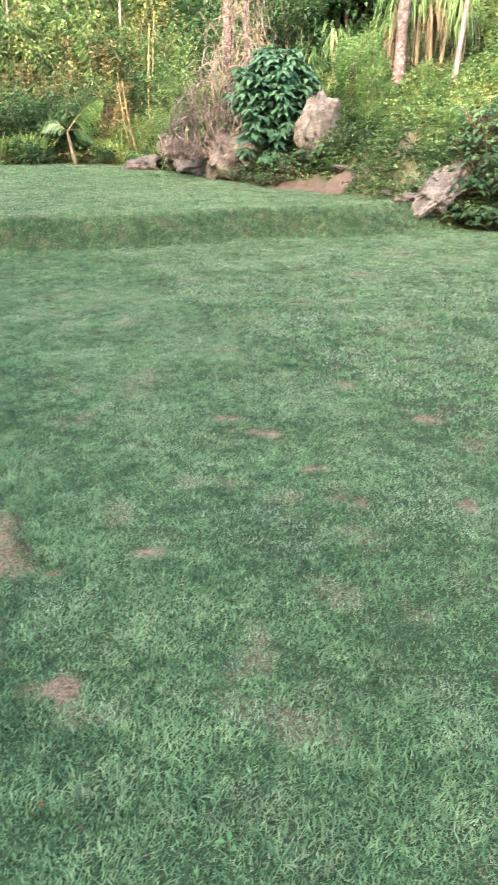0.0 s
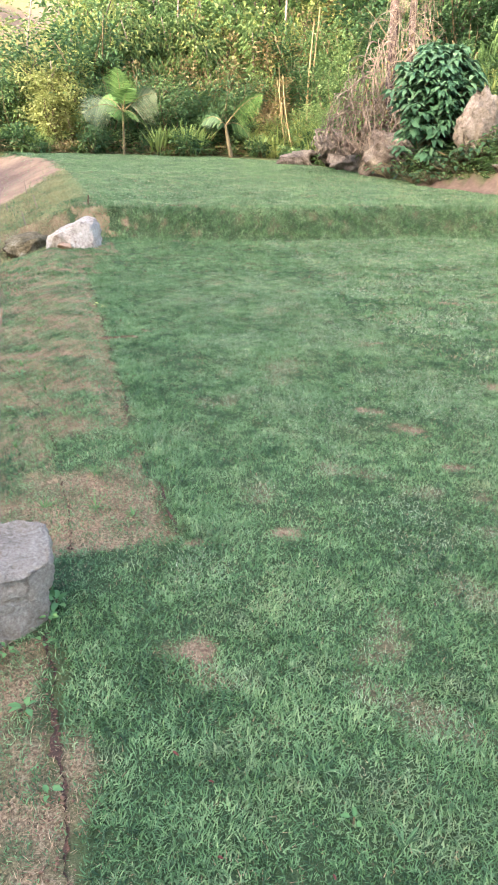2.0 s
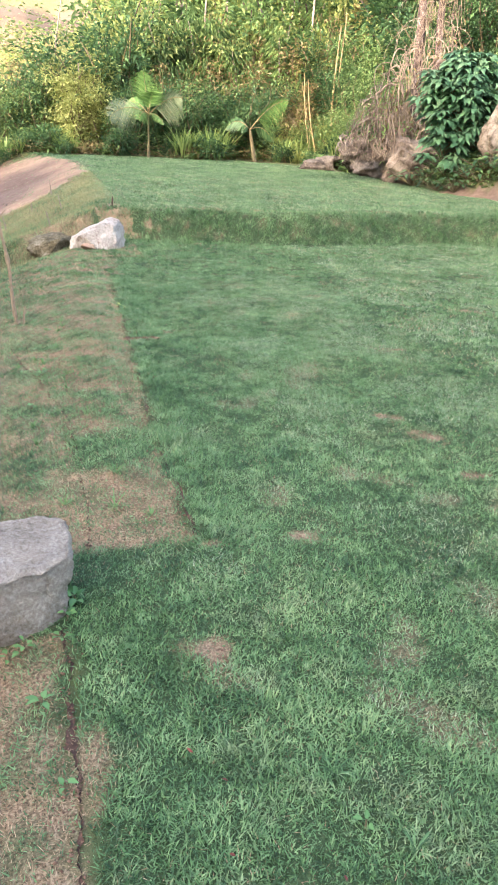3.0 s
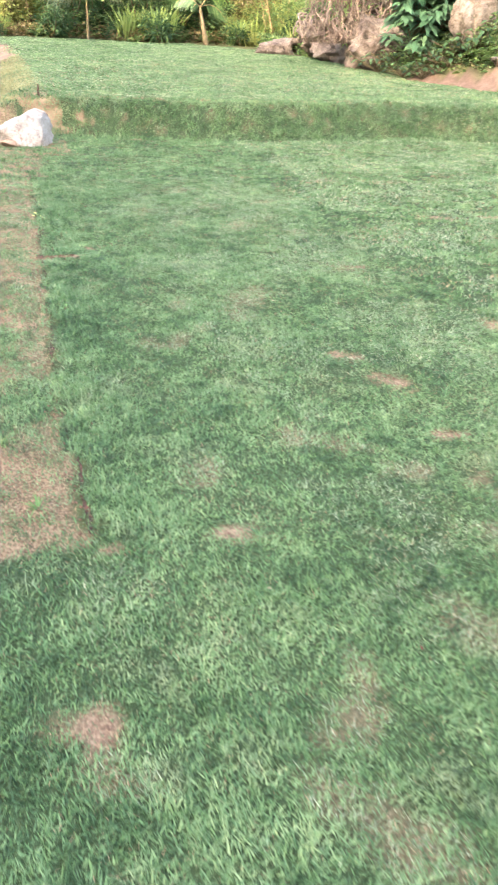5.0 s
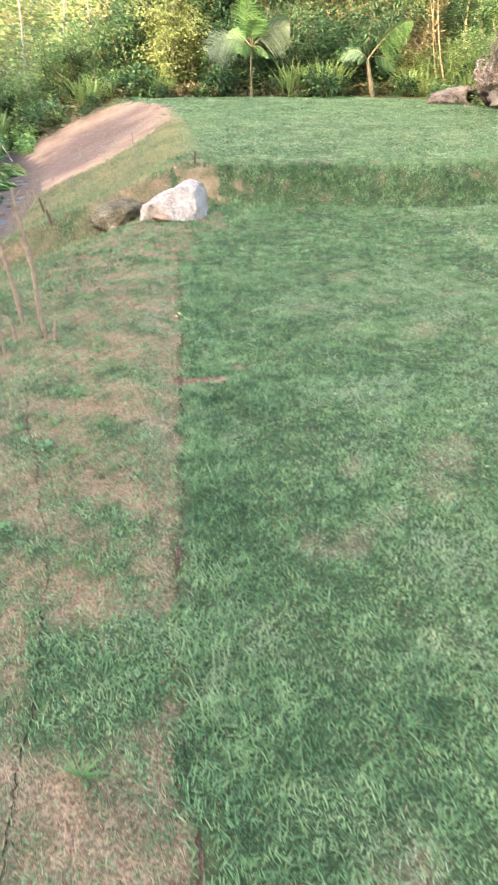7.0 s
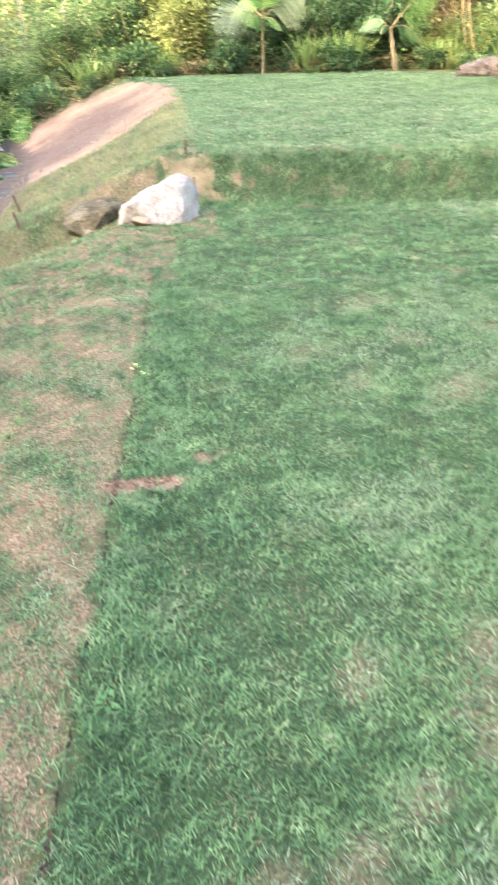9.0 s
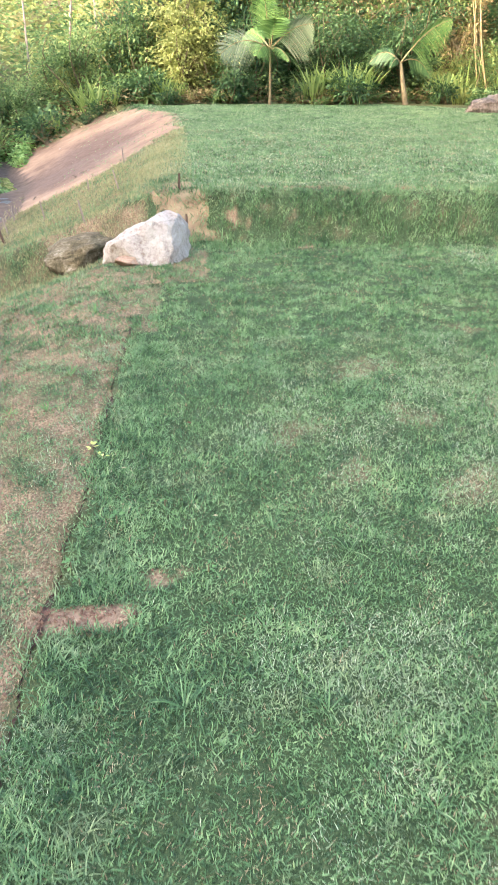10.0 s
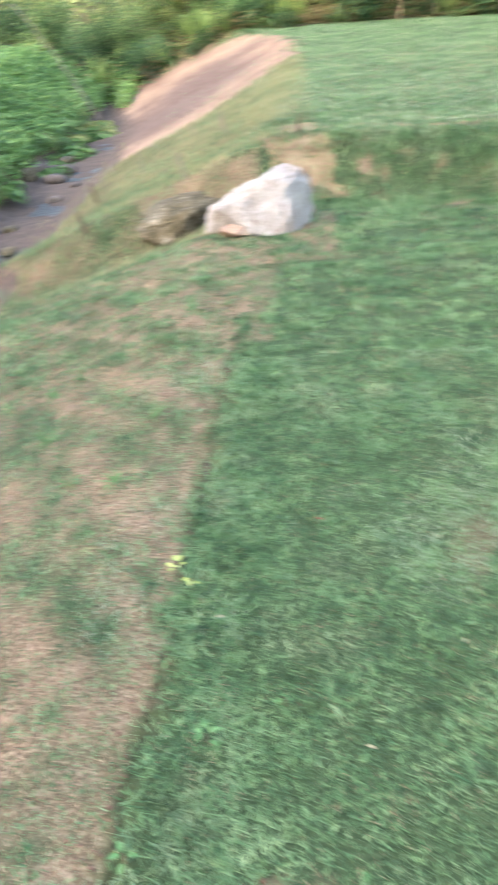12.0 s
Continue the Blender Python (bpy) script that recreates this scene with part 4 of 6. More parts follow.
for x, y, tall, lean in ((-0.26, 7.75, 0.2, -0.1), (-0.23, 8.06, 0.17, -0.1), (0.09, 7.72, 0.16, 0.15)):
    build_peg(x, y, tall, 0.015, lean, -0.05, M_STAKE, "short broken stake beside the saplings", "stake", "stakes on the bank")


def build_sapling(x, y, tall, lean, seed):
    """A bare knotty sapling with a few stubs of twigs, in a ring of loose soil."""
    rng = np.random.default_rng(seed)
    tree = base("sapling", on_land(x, y), "bare thin brown sapling planted in the bank", "sapling", "saplings on the bank")
    t = np.linspace(0, 1, 16)
    path = np.stack([lean * tall * t + 0.009 * np.sin(9 * t + seed), -0.05 * tall * t + 0.006 * np.sin(13 * t), -0.06 + (tall + 0.06) * t], 1)
    thick = 0.021 * (1 - 0.45 * t) * (1 + 0.16 * rng.normal(size=16))
    link_mesh("stem", quick_mesh("stem", *tubes(path[None], thick[None], 8)), M_STAKE, tree)
    for k in range(6):
        at = int(rng.integers(7, 15))
        turn, long = rng.uniform(0, 6.28), rng.uniform(0.05, 0.16)
        twig = arcs([path[at]], [(math.cos(turn), 0.5 * math.sin(turn), 1.1)], long, 0.1, 5)
        link_mesh("twig", quick_mesh("twig", *tubes(twig, np.linspace(0.007, 0.003, 5)[None], 5)), M_STAKE, tree)


build_sapling(0.04, 7.79, 1.06, -0.10, 3)
build_sapling(-0.23, 8.53, 0.98, -0.15, 5)


# ---- small weeds and litter on the lawn ----
def build_weed(x, y, count, size, material, seed, label, tilt=0.7, name="weed", lift=0.03):
    rng = np.random.default_rng(seed)
    plant = base(name, on_land(x, y), label, "weed", "weeds in the turf")
    turn = rng.uniform(0, 2 * math.pi) + np.arange(count) * 2.4
    size = size * 0.62
    way = np.stack([np.cos(turn), np.sin(turn), rng.uniform(0.2, tilt, count)], 1)
    root = np.stack([np.cos(turn) * 0.01, np.sin(turn) * 0.01, lift * rng.uniform(0.4, 1.3, count)], 1)
    points, faces = leaves(root, way, size * rng.uniform(0.7, 1.2, count), size * 0.5, 0.3, 0.2, rng, 2)
    link_mesh("leaf_rosette", quick_mesh("leaf_rosette", points, faces), material, plant)
    path = np.stack([np.zeros(4), np.zeros(4), np.linspace(-0.01, lift, 4)], 1)[None]
    link_mesh("stem", quick_mesh("stem", *tubes(path, np.full((1, 4), 0.003))), M_STEM, plant)


M_WEED = leaf_material("weed_leaf", (0.05, 0.13, 0.04), (0.10, 0.21, 0.07), (0.16, 0.29, 0.10), 0.25, 0.5)
M_WEED_YELLOW = leaf_material("weed_leaf_yellow", (0.25, 0.32, 0.08), (0.40, 0.46, 0.13), (0.55, 0.58, 0.22), 0.3, 0.5)
for k, (x, y, count, size) in enumerate(((0.26, 2.57, 6, 0.085), (0.23, 2.47, 5, 0.06), (0.20, 2.33, 4, 0.06), (0.08, 2.34, 6, 0.05), (0.03, 2.30, 5, 0.05), (0.13, 2.05, 5, 0.07),
                                          (0.18, 1.70, 4, 0.05), (0.92, 1.41, 3, 0.05), (0.14, 5.12, 7, 0.07), (0.98, 6.62, 4, 0.04), (0.96, 5.2, 5, 0.05),
                                          (1.02, 6.52, 4, 0.035), (1.45, 6.55, 4, 0.035), (1.30, 7.0, 4, 0.035), (1.12, 6.9, 5, 0.045), (0.22, 5.84, 8, 0.07), (0.93, 11.02, 8, 0.10))):
    build_weed(x, y, count, size, M_WEED, 60 + k, "small broad-leaved green weed in the turf")
build_weed(0.98, 7.5, 6, 0.045, M_WEED_YELLOW, 91, "pale yellow-green weed on the turf's edge")
build_weed(1.03, 7.44, 4, 0.038, M_WEED_YELLOW, 92, "pale yellow-green weed on the turf's edge")


def build_tuft(x, y, seed, tall=0.10, count=26, label="coarse grass tuft standing above the lawn", material=None, spread=0.9, wide=0.005, name="grass_tuft", group="coarse tufts in the lawn"):
    rng = np.random.default_rng(seed)
    turn = rng.uniform(0, 2 * math.pi, count)
    way = np.stack([np.cos(turn) * spread, np.sin(turn) * spread, rng.uniform(0.5, 1.4, count)], 1)
    root = np.stack([np.cos(turn), np.sin(turn), np.zeros(count)], 1) * tall * 0.15 * rng.uniform(0, 1, count)[:, None]
    path = arcs(root, way, tall * rng.uniform(0.6, 1.2, count), rng.uniform(0.2, 0.6, count), 5)
    ob = link_mesh(name, quick_mesh(name, *ribbons(path, wide)), material or M_LAWN)
    ob.location = on_land(x, y)
    return tagged(ob, label, "grass", group)


M_LEAF_STRAP_NEAR = leaf_material("tuft_green", (0.05, 0.115, 0.034), (0.10, 0.20, 0.06), (0.19, 0.30, 0.10), 0.3)
rng_tuft = np.random.default_rng(5)
for k in range(46):
    x, y = rng_tuft.uniform(0.9, 3.0), rng_tuft.uniform(1.3, 9.0)
    build_tuft(x, y, 200 + k, rng_tuft.uniform(0.06, 0.12), 16, wide=0.0045)
for k in range(30):
    y = rng_tuft.uniform(3.2, 11)
    x = float(np.interp(y, SOD_Y, SOD_X)) - rng_tuft.uniform(0.1, 0.9)
    build_tuft(x, y, 300 + k, rng_tuft.uniform(0.06, 0.11), 20, "green tuft growing through the dried turf", M_LEAF_STRAP_NEAR, group="tufts in the dried turf")


def build_litter():
    rng = np.random.default_rng(8)
    spots = [(0.53, 1.72), (0.60, 1.60), (0.80, 1.25), (1.28, 2.55), (0.55, 1.38), (1.6, 2.2), (1.9, 3.6), (2.2, 5.1), (1.4, 7.7), (1.14, 7.27), (1.5, 6.85), (1.76, 7.17), (2.2, 8.6), (1.5, 5.0), (0.5, 6.0), (0.4, 7.2)]
    for k, (x, y) in enumerate(spots):
        turn = rng.uniform(0, 6.28)
        points, faces = leaves([[0, 0, 0.038]], [[math.cos(turn), math.sin(turn), 0.1]], rng.uniform(0.014, 0.028), 0.008, 0.2, 0.3, rng, 2)
        red = k in (0, 1, 2, 4, 5, 8)
        ob = link_mesh("fallen_leaf", quick_mesh("fallen_leaf", points, faces), M_LITTER_RED if red else M_LITTER_PALE)
        ob.location = on_land(x, y)
        tagged(ob, "small fallen reddish-brown leaf on the grass" if red else "small fallen pale dry leaf on the grass", "leaf", "fallen leaves on the lawn")


M_LITTER_RED = leaf_material("fallen_leaf_red", (0.09, 0.025, 0.018), (0.14, 0.04, 0.03), (0.20, 0.07, 0.045), 0.1, 0.7)
M_LITTER_PALE = leaf_material("fallen_leaf_pale", (0.22, 0.19, 0.11), (0.30, 0.26, 0.16), (0.38, 0.33, 0.21), 0.1, 0.7)
build_litter()


# ---- shrubs and trees ----
def limb_tree(rng, tall, wide, limbs, bend=0.25):
    """Paths of stems and limbs, (n, k, 3), and their radii."""
    paths, radii, tips = [], [], []
    k = 7
    t = np.linspace(0, 1, k)
    for i in range(limbs):
        turn = i * 2.4 + rng.uniform(-0.4, 0.4)
        out, up = wide * rng.uniform(0.25, 0.95), tall * rng.uniform(0.5, 0.98)
        start = rng.uniform(0.0, 0.25) * up
        wob = bend * wide * rng.normal(size=2)
        x = math.cos(turn) * out * t ** 1.3 + wob[0] * np.sin(t * 3.1)
        y = math.sin(turn) * out * t ** 1.3 + wob[1] * np.sin(t * 3.1)
        z = start * 0 + up * t ** 0.85
        path = np.stack([x, y, z], 1)
        paths.append(path)
        radii.append((0.012 + 0.011 * tall) * (1 - 0.82 * t))
        tips.append(path)
    return np.array(paths), np.array(radii), np.array(tips)


def build_shrub(name, seed, tall, wide, count, leaf, width, material, label, category="shrub", limbs=9, droop=0.35, low=0.12, stem=None, spread=0.35, cells=1):
    """A bush or small tree: limbs that fork from the ground, with sprays of leaves in clumps along them and gaps between."""
    rng = np.random.default_rng(seed)
    plant = tagged(new(name), label, category)
    paths, radii, tips = limb_tree(rng, tall, wide, limbs)
    link_mesh("branching", quick_mesh("branching", *tubes(paths, radii)), stem or M_STEM, plant)
    sprays = max(14, count // 16)
    which, at = rng.integers(0, limbs, sprays), low + (1 - low) * rng.uniform(0, 1, sprays) ** 0.7
    idx = at * 6
    i0 = np.clip(idx.astype(int), 0, 5)
    f = (idx - i0)[:, None]
    centre = tips[which, i0] * (1 - f) + tips[which, i0 + 1] * f
    centre = centre + rng.normal(size=(sprays, 3)) * np.array([1, 1, 0.6]) * spread * wide * 0.55
    centre[:, 2] = np.clip(centre[:, 2], 0.03, tall * 1.08)
    per = max(1, count // sprays)
    heart = np.repeat(centre, per, 0)
    drift = rng.normal(size=heart.shape)
    root = heart + drift * np.array([1, 1, 0.7]) * leaf * 0.9
    outward = unit(heart * np.array([1, 1, 0.25]) + 1e-3)
    way = outward * 0.6 + unit(drift) * 0.8 + np.array([0, 0, 0.25])
    crown = leaves(root, way, leaf * rng.uniform(0.65, 1.25, len(root)), width * rng.uniform(0.7, 1.2, len(root)), droop, 0.18, rng, cells)
    link_mesh("crown", quick_mesh("crown", *crown), material, plant)
    return plant


def build_lance(name, seed, count, length, wide, material, label, droop=0.7, upright=1.1, spread=1.0, category="plant", foot=0.12):
    """A clump of long arching strap leaves."""
    rng = np.random.default_rng(seed)
    plant = tagged(new(name), label, category)
    turn = rng.uniform(0, 2 * math.pi, count)
    way = np.stack([np.cos(turn) * spread, np.sin(turn) * spread, rng.uniform(0.4, 1.6, count) * upright], 1)
    root = np.stack([np.cos(turn), np.sin(turn), np.zeros(count)], 1) * foot * rng.uniform(0, 1, count)[:, None]
    root[:, 2] = rng.uniform(0, 0.25, count) * length
    path = arcs(root, way, length * rng.uniform(0.55, 1.15, count), rng.uniform(0.35, 1.0, count) * droop, 6)
    link_mesh("foliage", quick_mesh("foliage", *ribbons(path, wide * rng.uniform(0.7, 1.2, count))), material, plant)
    stalk = np.stack([np.zeros(4), np.zeros(4), np.linspace(-0.05, 0.25 * length, 4)], 1)[None]
    link_mesh("stalk", quick_mesh("stalk", *tubes(stalk, np.full((1, 4), 0.02))), M_STEM, plant)
    return plant


def build_fern(name, seed, fronds, length, material, label):
    """A fern: feathered fronds from one crown."""
    rng = np.random.default_rng(seed)
    plant = tagged(new(name), label, "fern")
    turn = np.arange(fronds) * 2.4 + rng.uniform(-0.3, 0.3, fronds)
    way = np.stack([np.cos(turn), np.sin(turn), rng.uniform(0.6, 1.5, fronds)], 1)
    paths = arcs(np.zeros((fronds, 3)), way, length * rng.uniform(0.7, 1.1, fronds), 0.75, 12)
    pieces = []
    for path in paths:
        along = unit(np.gradient(path, axis=0))
        side = unit(np.cross(along, [0, 0, 1.0]))
        for sign in (-1, 1):
            roots = path[2:]
            t = np.linspace(0.15, 1, len(roots))
            size = length * 0.26 * np.sin(np.pi * (0.12 + 0.86 * t)) + 0.01
            pieces.append(leaves(roots, sign * side[2:] + along[2:] * 0.45, size, size * 0.3, 0.25, 0.05, rng))
    link_mesh("foliage", quick_mesh("foliage", *gather(pieces)), material, plant)
    link_mesh("framework", quick_mesh("framework", *tubes(paths, np.full((fronds, 12), 0.006), 3)), M_STEM, plant)
    return plant


def place(proto, spots, rng, group, sink=0.04, first=True):
    """Stand a plant and its copies at (x, y, size)."""
    for k, (x, y, size) in enumerate(spots):
        m = pose(x, y, float(land(x, y)) - sink, rng.uniform(-5, 5), rng.uniform(-5, 5), rng.uniform(0, 360)) @ Matrix.Diagonal((size * rng.uniform(0.9, 1.1), size * rng.uniform(0.9, 1.1), size, 1))
        if k == 0:
            proto.matrix_basis = m
        else:
            loc, rot, scale = m.decompose()
            twin = copy_thing(proto, m)
            twin.matrix_basis = m
        proto["group"] = group
    for twin in scene.collection.objects:
        if twin.parent is None and twin.name.split(".")[0] == proto.name.split(".")[0] and twin.get("label") == proto.get("label"):
            twin["group"] = group


rng_plants = np.random.default_rng(77)


def row(x0, x1, y0, y1, count, s0, s1, keep=lambda x, y: True):
    spots = []
    while len(spots) < count:
        x, y = rng_plants.uniform(x0, x1), rng_plants.uniform(y0, y1)
        if keep(x, y):
            spots.append((x, y, rng_plants.uniform(s0, s1)))
    return spots


# hedge of wild shrubs along the far end of the lawn
shrub_mid = build_shrub("shrub", 101, 2.0, 1.0, 2300, 0.120, 0.052, M_LEAF_MID, "dense wild shrub with mid-green leaves")
place(shrub_mid, [(-0.6, 24.8, 0.9), (-2.0, 24.6, 0.65), (-3.6, 24.2, 0.6), (-1.3, 25.4, 0.75), (0.8, 25.2, 0.95), (5.2, 25.4, 1.1), (8.2, 25.2, 1.2), (10.2, 24.0, 1.2), (-5.5, 25.0, 0.6),
                  (-3.0, 25.6, 0.55), (2.2, 26.2, 1.3), (11.8, 23.5, 1.2), (0.2, 25.8, 0.9), (7.0, 26.0, 1.3), (8.9, 22.6, 0.6), (9.5, 22.0, 0.85), (9.0, 21.6, 0.5), (10.1, 22.8, 0.9), (9.9, 21.0, 0.6), (8.4, 23.8, 0.6), (10.2, 20.2, 0.6), (7.3, 24.6, 0.6), (10.9, 18.7, 0.5)], rng_plants, "wild shrubs behind the lawn")
shrub_dark = build_shrub("shrub", 102, 2.4, 1.1, 2100, 0.140, 0.056, M_LEAF_DARK, "dense dark-green wild shrub")
place(shrub_dark, [(0.3, 25.2, 0.9), (3.0, 25.4, 1.35), (4.4, 25.0, 0.9), (6.0, 24.6, 0.85), (9.6, 25.0, 1.1), (-2.7, 25.2, 0.5), (-4.6, 24.8, 0.5), (11.0, 22.0, 1.1), (1.5, 25.8, 1.25), (3.6, 26.6, 1.5),
                   (12.6, 21.0, 1.1), (10.4, 21.0, 0.8), (9.4, 23.4, 0.7), (5.6, 24.7, 0.6), (4.2, 24.5, 0.55), (6.9, 24.3, 0.8), (7.4, 24.7, 0.9), (3.3, 24.3, 0.85), (2.9, 24.1, 0.5), (8.3, 25.6, 0.95), (6.2, 24.1, 0.6), (5.2, 24.3, 0.75), (9.4, 23.9, 0.8)], rng_plants, "wild shrubs behind the lawn")
shrub_yellow = build_shrub("shrub", 103, 2.3, 0.85, 2000, 0.112, 0.052, M_LEAF_YELLOW, "sunlit yellow-green wild shrub")
place(shrub_yellow, [(1.9, 24.2, 0.85), (2.4, 24.4, 0.8), (1.7, 24.6, 1.05), (2.2, 25.0, 1.25), (7.9, 24.2, 0.5), (8.4, 23.9, 0.55), (9.6, 25.6, 1.2), (11.2, 24.6, 1.3), (2.1, 24.7, 0.95), (1.5, 25.2, 1.15), (2.4, 25.4, 1.1), (0.2, 25.4, 0.75), (4.0, 27.2, 1.7), (5.2, 27.6, 1.7), (7.9, 27.4, 1.8), (6.4, 25.6, 0.9), (-1.0, 24.9, 0.5), (-1.6, 26.2, 0.55), (0.9, 26.4, 0.9), (6.6, 27.0, 1.7), (8.6, 24.6, 0.75), (-4.4, 26.5, 0.6), (3.4, 28.4, 2.0), (10.6, 26.5, 1.7), (-3.0, 26.8, 0.5), (-6.5, 27.0, 0.6)],
      rng_plants, "wild shrubs behind the lawn")
shrub_olive = build_shrub("shrub", 104, 2.6, 0.9, 1500, 0.13, 0.05, M_LEAF_OLIVE, "half-dry olive-brown wild shrub", limbs=12)
place(shrub_olive, [(4.8, 25.6, 1.0), (8.3, 24.4, 0.85), (7.9, 24.9, 0.95), (6.6, 26.4, 1.4), (0.4, 26.0, 0.9), (2.0, 24.3, 0.45), (5.4, 26.6, 1.3), (9.2, 26.0, 1.3), (7.6, 25.2, 0.9), (2.8, 27.0, 1.3), (11.6, 25.4, 1.4), (8.8, 24.9, 0.9), (5.6, 28.0, 1.6)], rng_plants, "wild shrubs behind the lawn")

tree_back = build_shrub("small_tree", 105, 5.2, 1.9, 3000, 0.24, 0.10, M_LEAF_MID, "leafy small tree on the slope behind", "tree", 11, low=0.25, stem=M_BARK)
place(tree_back, [(3.4, 28.6, 0.95), (6.2, 29.5, 1.05), (9.0, 28.6, 1.1), (12.2, 27.6, 1.2), (5.0, 33.0, 1.3), (8.2, 34.0, 1.5), (11.4, 33.0, 1.6), (14.8, 30.0, 1.5), (15.5, 26.0, 1.2), (18.5, 27.5, 1.4), (21.5, 24.0, 1.3)],
      rng_plants, "trees on the slope behind")
tree_light = build_shrub("small_tree", 106, 5.4, 1.8, 2800, 0.22, 0.095, M_LEAF_YELLOW, "sunlit yellowish small tree on the slope behind", "tree", 11, low=0.25, stem=M_BARK_PALE)
place(tree_light, [(4.6, 30.0, 0.9), (7.6, 31.0, 1.1), (10.6, 30.0, 1.15), (13.4, 32.0, 1.4), (6.5, 37.0, 1.5), (10.0, 38.0, 1.7), (17.0, 33.0, 1.6), (14.5, 37.0, 1.7), (6.0, 40.0, 1.4)],
      rng_plants, "trees on the slope behind")
tree_dark = build_shrub("small_tree", 107, 4.6, 1.7, 2600, 0.26, 0.11, M_LEAF_DARK, "dark-leaved small tree on the hillside", "tree", 10, low=0.12, stem=M_BARK)
place(tree_dark, [(12.8, 22.5, 1.0), (14.6, 21.5, 1.1), (16.5, 22.5, 1.1), (18.6, 21.0, 1.2), (13.6, 24.5, 1.2), (20.5, 19.5, 1.2), (17.2, 25.0, 1.3), (11.6, 24.6, 1.0)], rng_plants, "trees on the hillside")

clear = lambda x, y: min(abs(x - 3.55), abs(x - 6.8)) > 0.75 or y > 24.1
# strap-leaved plants, ferns and rank grass along the edge
M_LEAF_STRAP = leaf_material("leaf_strap_green", (0.095, 0.150, 0.042), (0.220, 0.310, 0.090), (0.400, 0.450, 0.170), 0.45)
lance_green = build_lance("strap_plant", 111, 34, 0.95, 0.045, M_LEAF_STRAP, "clump of long arching green strap leaves", 0.55, 1.9, 0.75, foot=0.2)
place(lance_green, row(3.9, 8.6, 23.3, 24.3, 16, 0.5, 1.2, clear) + row(-5, 3.4, 23.25, 24.3, 16, 0.4, 1.0, clear) + row(8.5, 9.5, 21.4, 22.8, 12, 0.5, 1.0) + [(4.6, 23.6, 1.1), (4.9, 23.8, 1.0), (9.6, 19.8, 1.0), (9.9, 21.2, 1.1), (10.6, 19.6, 1.1)], rng_plants, "strap-leaved plants along the edge")
lance_yellow = build_lance("strap_plant", 112, 30, 0.75, 0.035, M_LEAF_YELLOW, "clump of yellow-green strap leaves", 0.55, 1.9, 0.75, foot=0.2)
place(lance_yellow, row(7.2, 8.6, 22.95, 23.8, 12, 0.35, 0.9, clear) + row(0.5, 3.4, 23.1, 23.9, 6, 0.3, 0.7, clear) + row(7.6, 9.2, 23.4, 24.2, 7, 0.8, 1.1) + row(10.6, 12.6, 17.2, 19.0, 9, 0.8, 1.2) + row(8.4, 9.6, 22.0, 23.4, 4, 0.7, 1.0) + [(9.0, 20.4, 0.7), (8.9, 19.9, 0.5)] + row(8.3, 9.3, 21.4, 23.0, 12, 0.6, 1.0) + row(10.3, 11.0, 16.9, 17.8, 8, 0.9, 1.3), rng_plants, "strap-leaved plants along the edge")
grass_long = build_lance("grass_clump", 117, 60, 0.55, 0.014, M_LEAF_MID, "clump of long fine green grass on the hillside", 0.5, 1.5, 0.7)
place(grass_long, row(9.6, 13.6, 12.8, 18.0, 44, 0.7, 1.3, lambda x, y: x > lawn_edge(y) + 0.45) + row(6.6, 9.6, 20.5, 23.8, 10, 0.6, 1.0, lambda x, y: x > lawn_edge(y) + 0.2), rng_plants, "grass clumps on the hillside")
lance_dark = build_lance("strap_plant", 113, 36, 1.25, 0.06, M_LEAF_DARK, "clump of dark drooping strap leaves on the hillside")
place(lance_dark, row(11.0, 18.5, 18.5, 21.5, 20, 0.8, 1.2) + row(-3.5, 3.0, 24.3, 25.0, 6, 0.6, 0.8), rng_plants, "strap-leaved plants on the hillside")
lance_orange = build_lance("strap_plant", 114, 30, 1.0, 0.05, M_LEAF_ORANGE, "clump of withered orange-brown hanging leaves", 1.4)
place(lance_orange, [(12.6, 16.3, 1.1), (12.9, 15.9, 1.2), (13.1, 16.4, 1.2), (12.4, 16.8, 1.0), (13.4, 15.7, 1.0), (11.4, 18.6, 0.6), (9.6, 19.0, 0.5), (13.7, 16.3, 1.1), (13.0, 17.0, 1.2)], rng_plants, "withered plants under the trees")
fern = build_fern("fern", 115, 13, 0.75, M_PALM, "bright feathery fern clump")
place(fern, row(-3.4, -1.95, 14.0, 20.0, 24, 0.6, 1.1) + row(9.4, 12.6, 13.4, 17.5, 14, 0.5, 0.9, lambda x, y: x > lawn_edge(y) + 0.5) + row(-4.5, 1.0, 23.4, 24.2, 8, 0.5, 0.9), rng_plants, "ferns beside the stream and on the hill")
fern_pale = build_fern("fern", 116, 12, 0.8, M_LEAF_YELLOW, "yellow-green fern on the stream bank")
place(fern_pale, row(-3.2, -1.7, 18.5, 23.0, 8, 0.6, 0.9) + row(11.8, 14.0, 14.4, 17.0, 6, 0.5, 0.8), rng_plants, "ferns beside the stream and on the hill")


leafy_low = build_shrub("shrub", 124, 0.55, 0.4, 420, 0.11, 0.06, M_LEAF_DARK, "low dark leafy weed at the end of the lawn", limbs=7, low=0.05)
place(leafy_low, row(-1.5, 8.2, 23.2, 24.1, 24, 0.4, 1.2, clear) + row(8.5, 9.3, 21.4, 22.6, 6, 0.5, 0.9), rng_plants, "low weeds along the lawn's end")
broad_low = build_lance("strap_plant", 126, 20, 0.6, 0.085, M_LEAF_MID, "clump of broad green leaves at the end of the lawn", 0.9, 1.0, 1.0, foot=0.15)
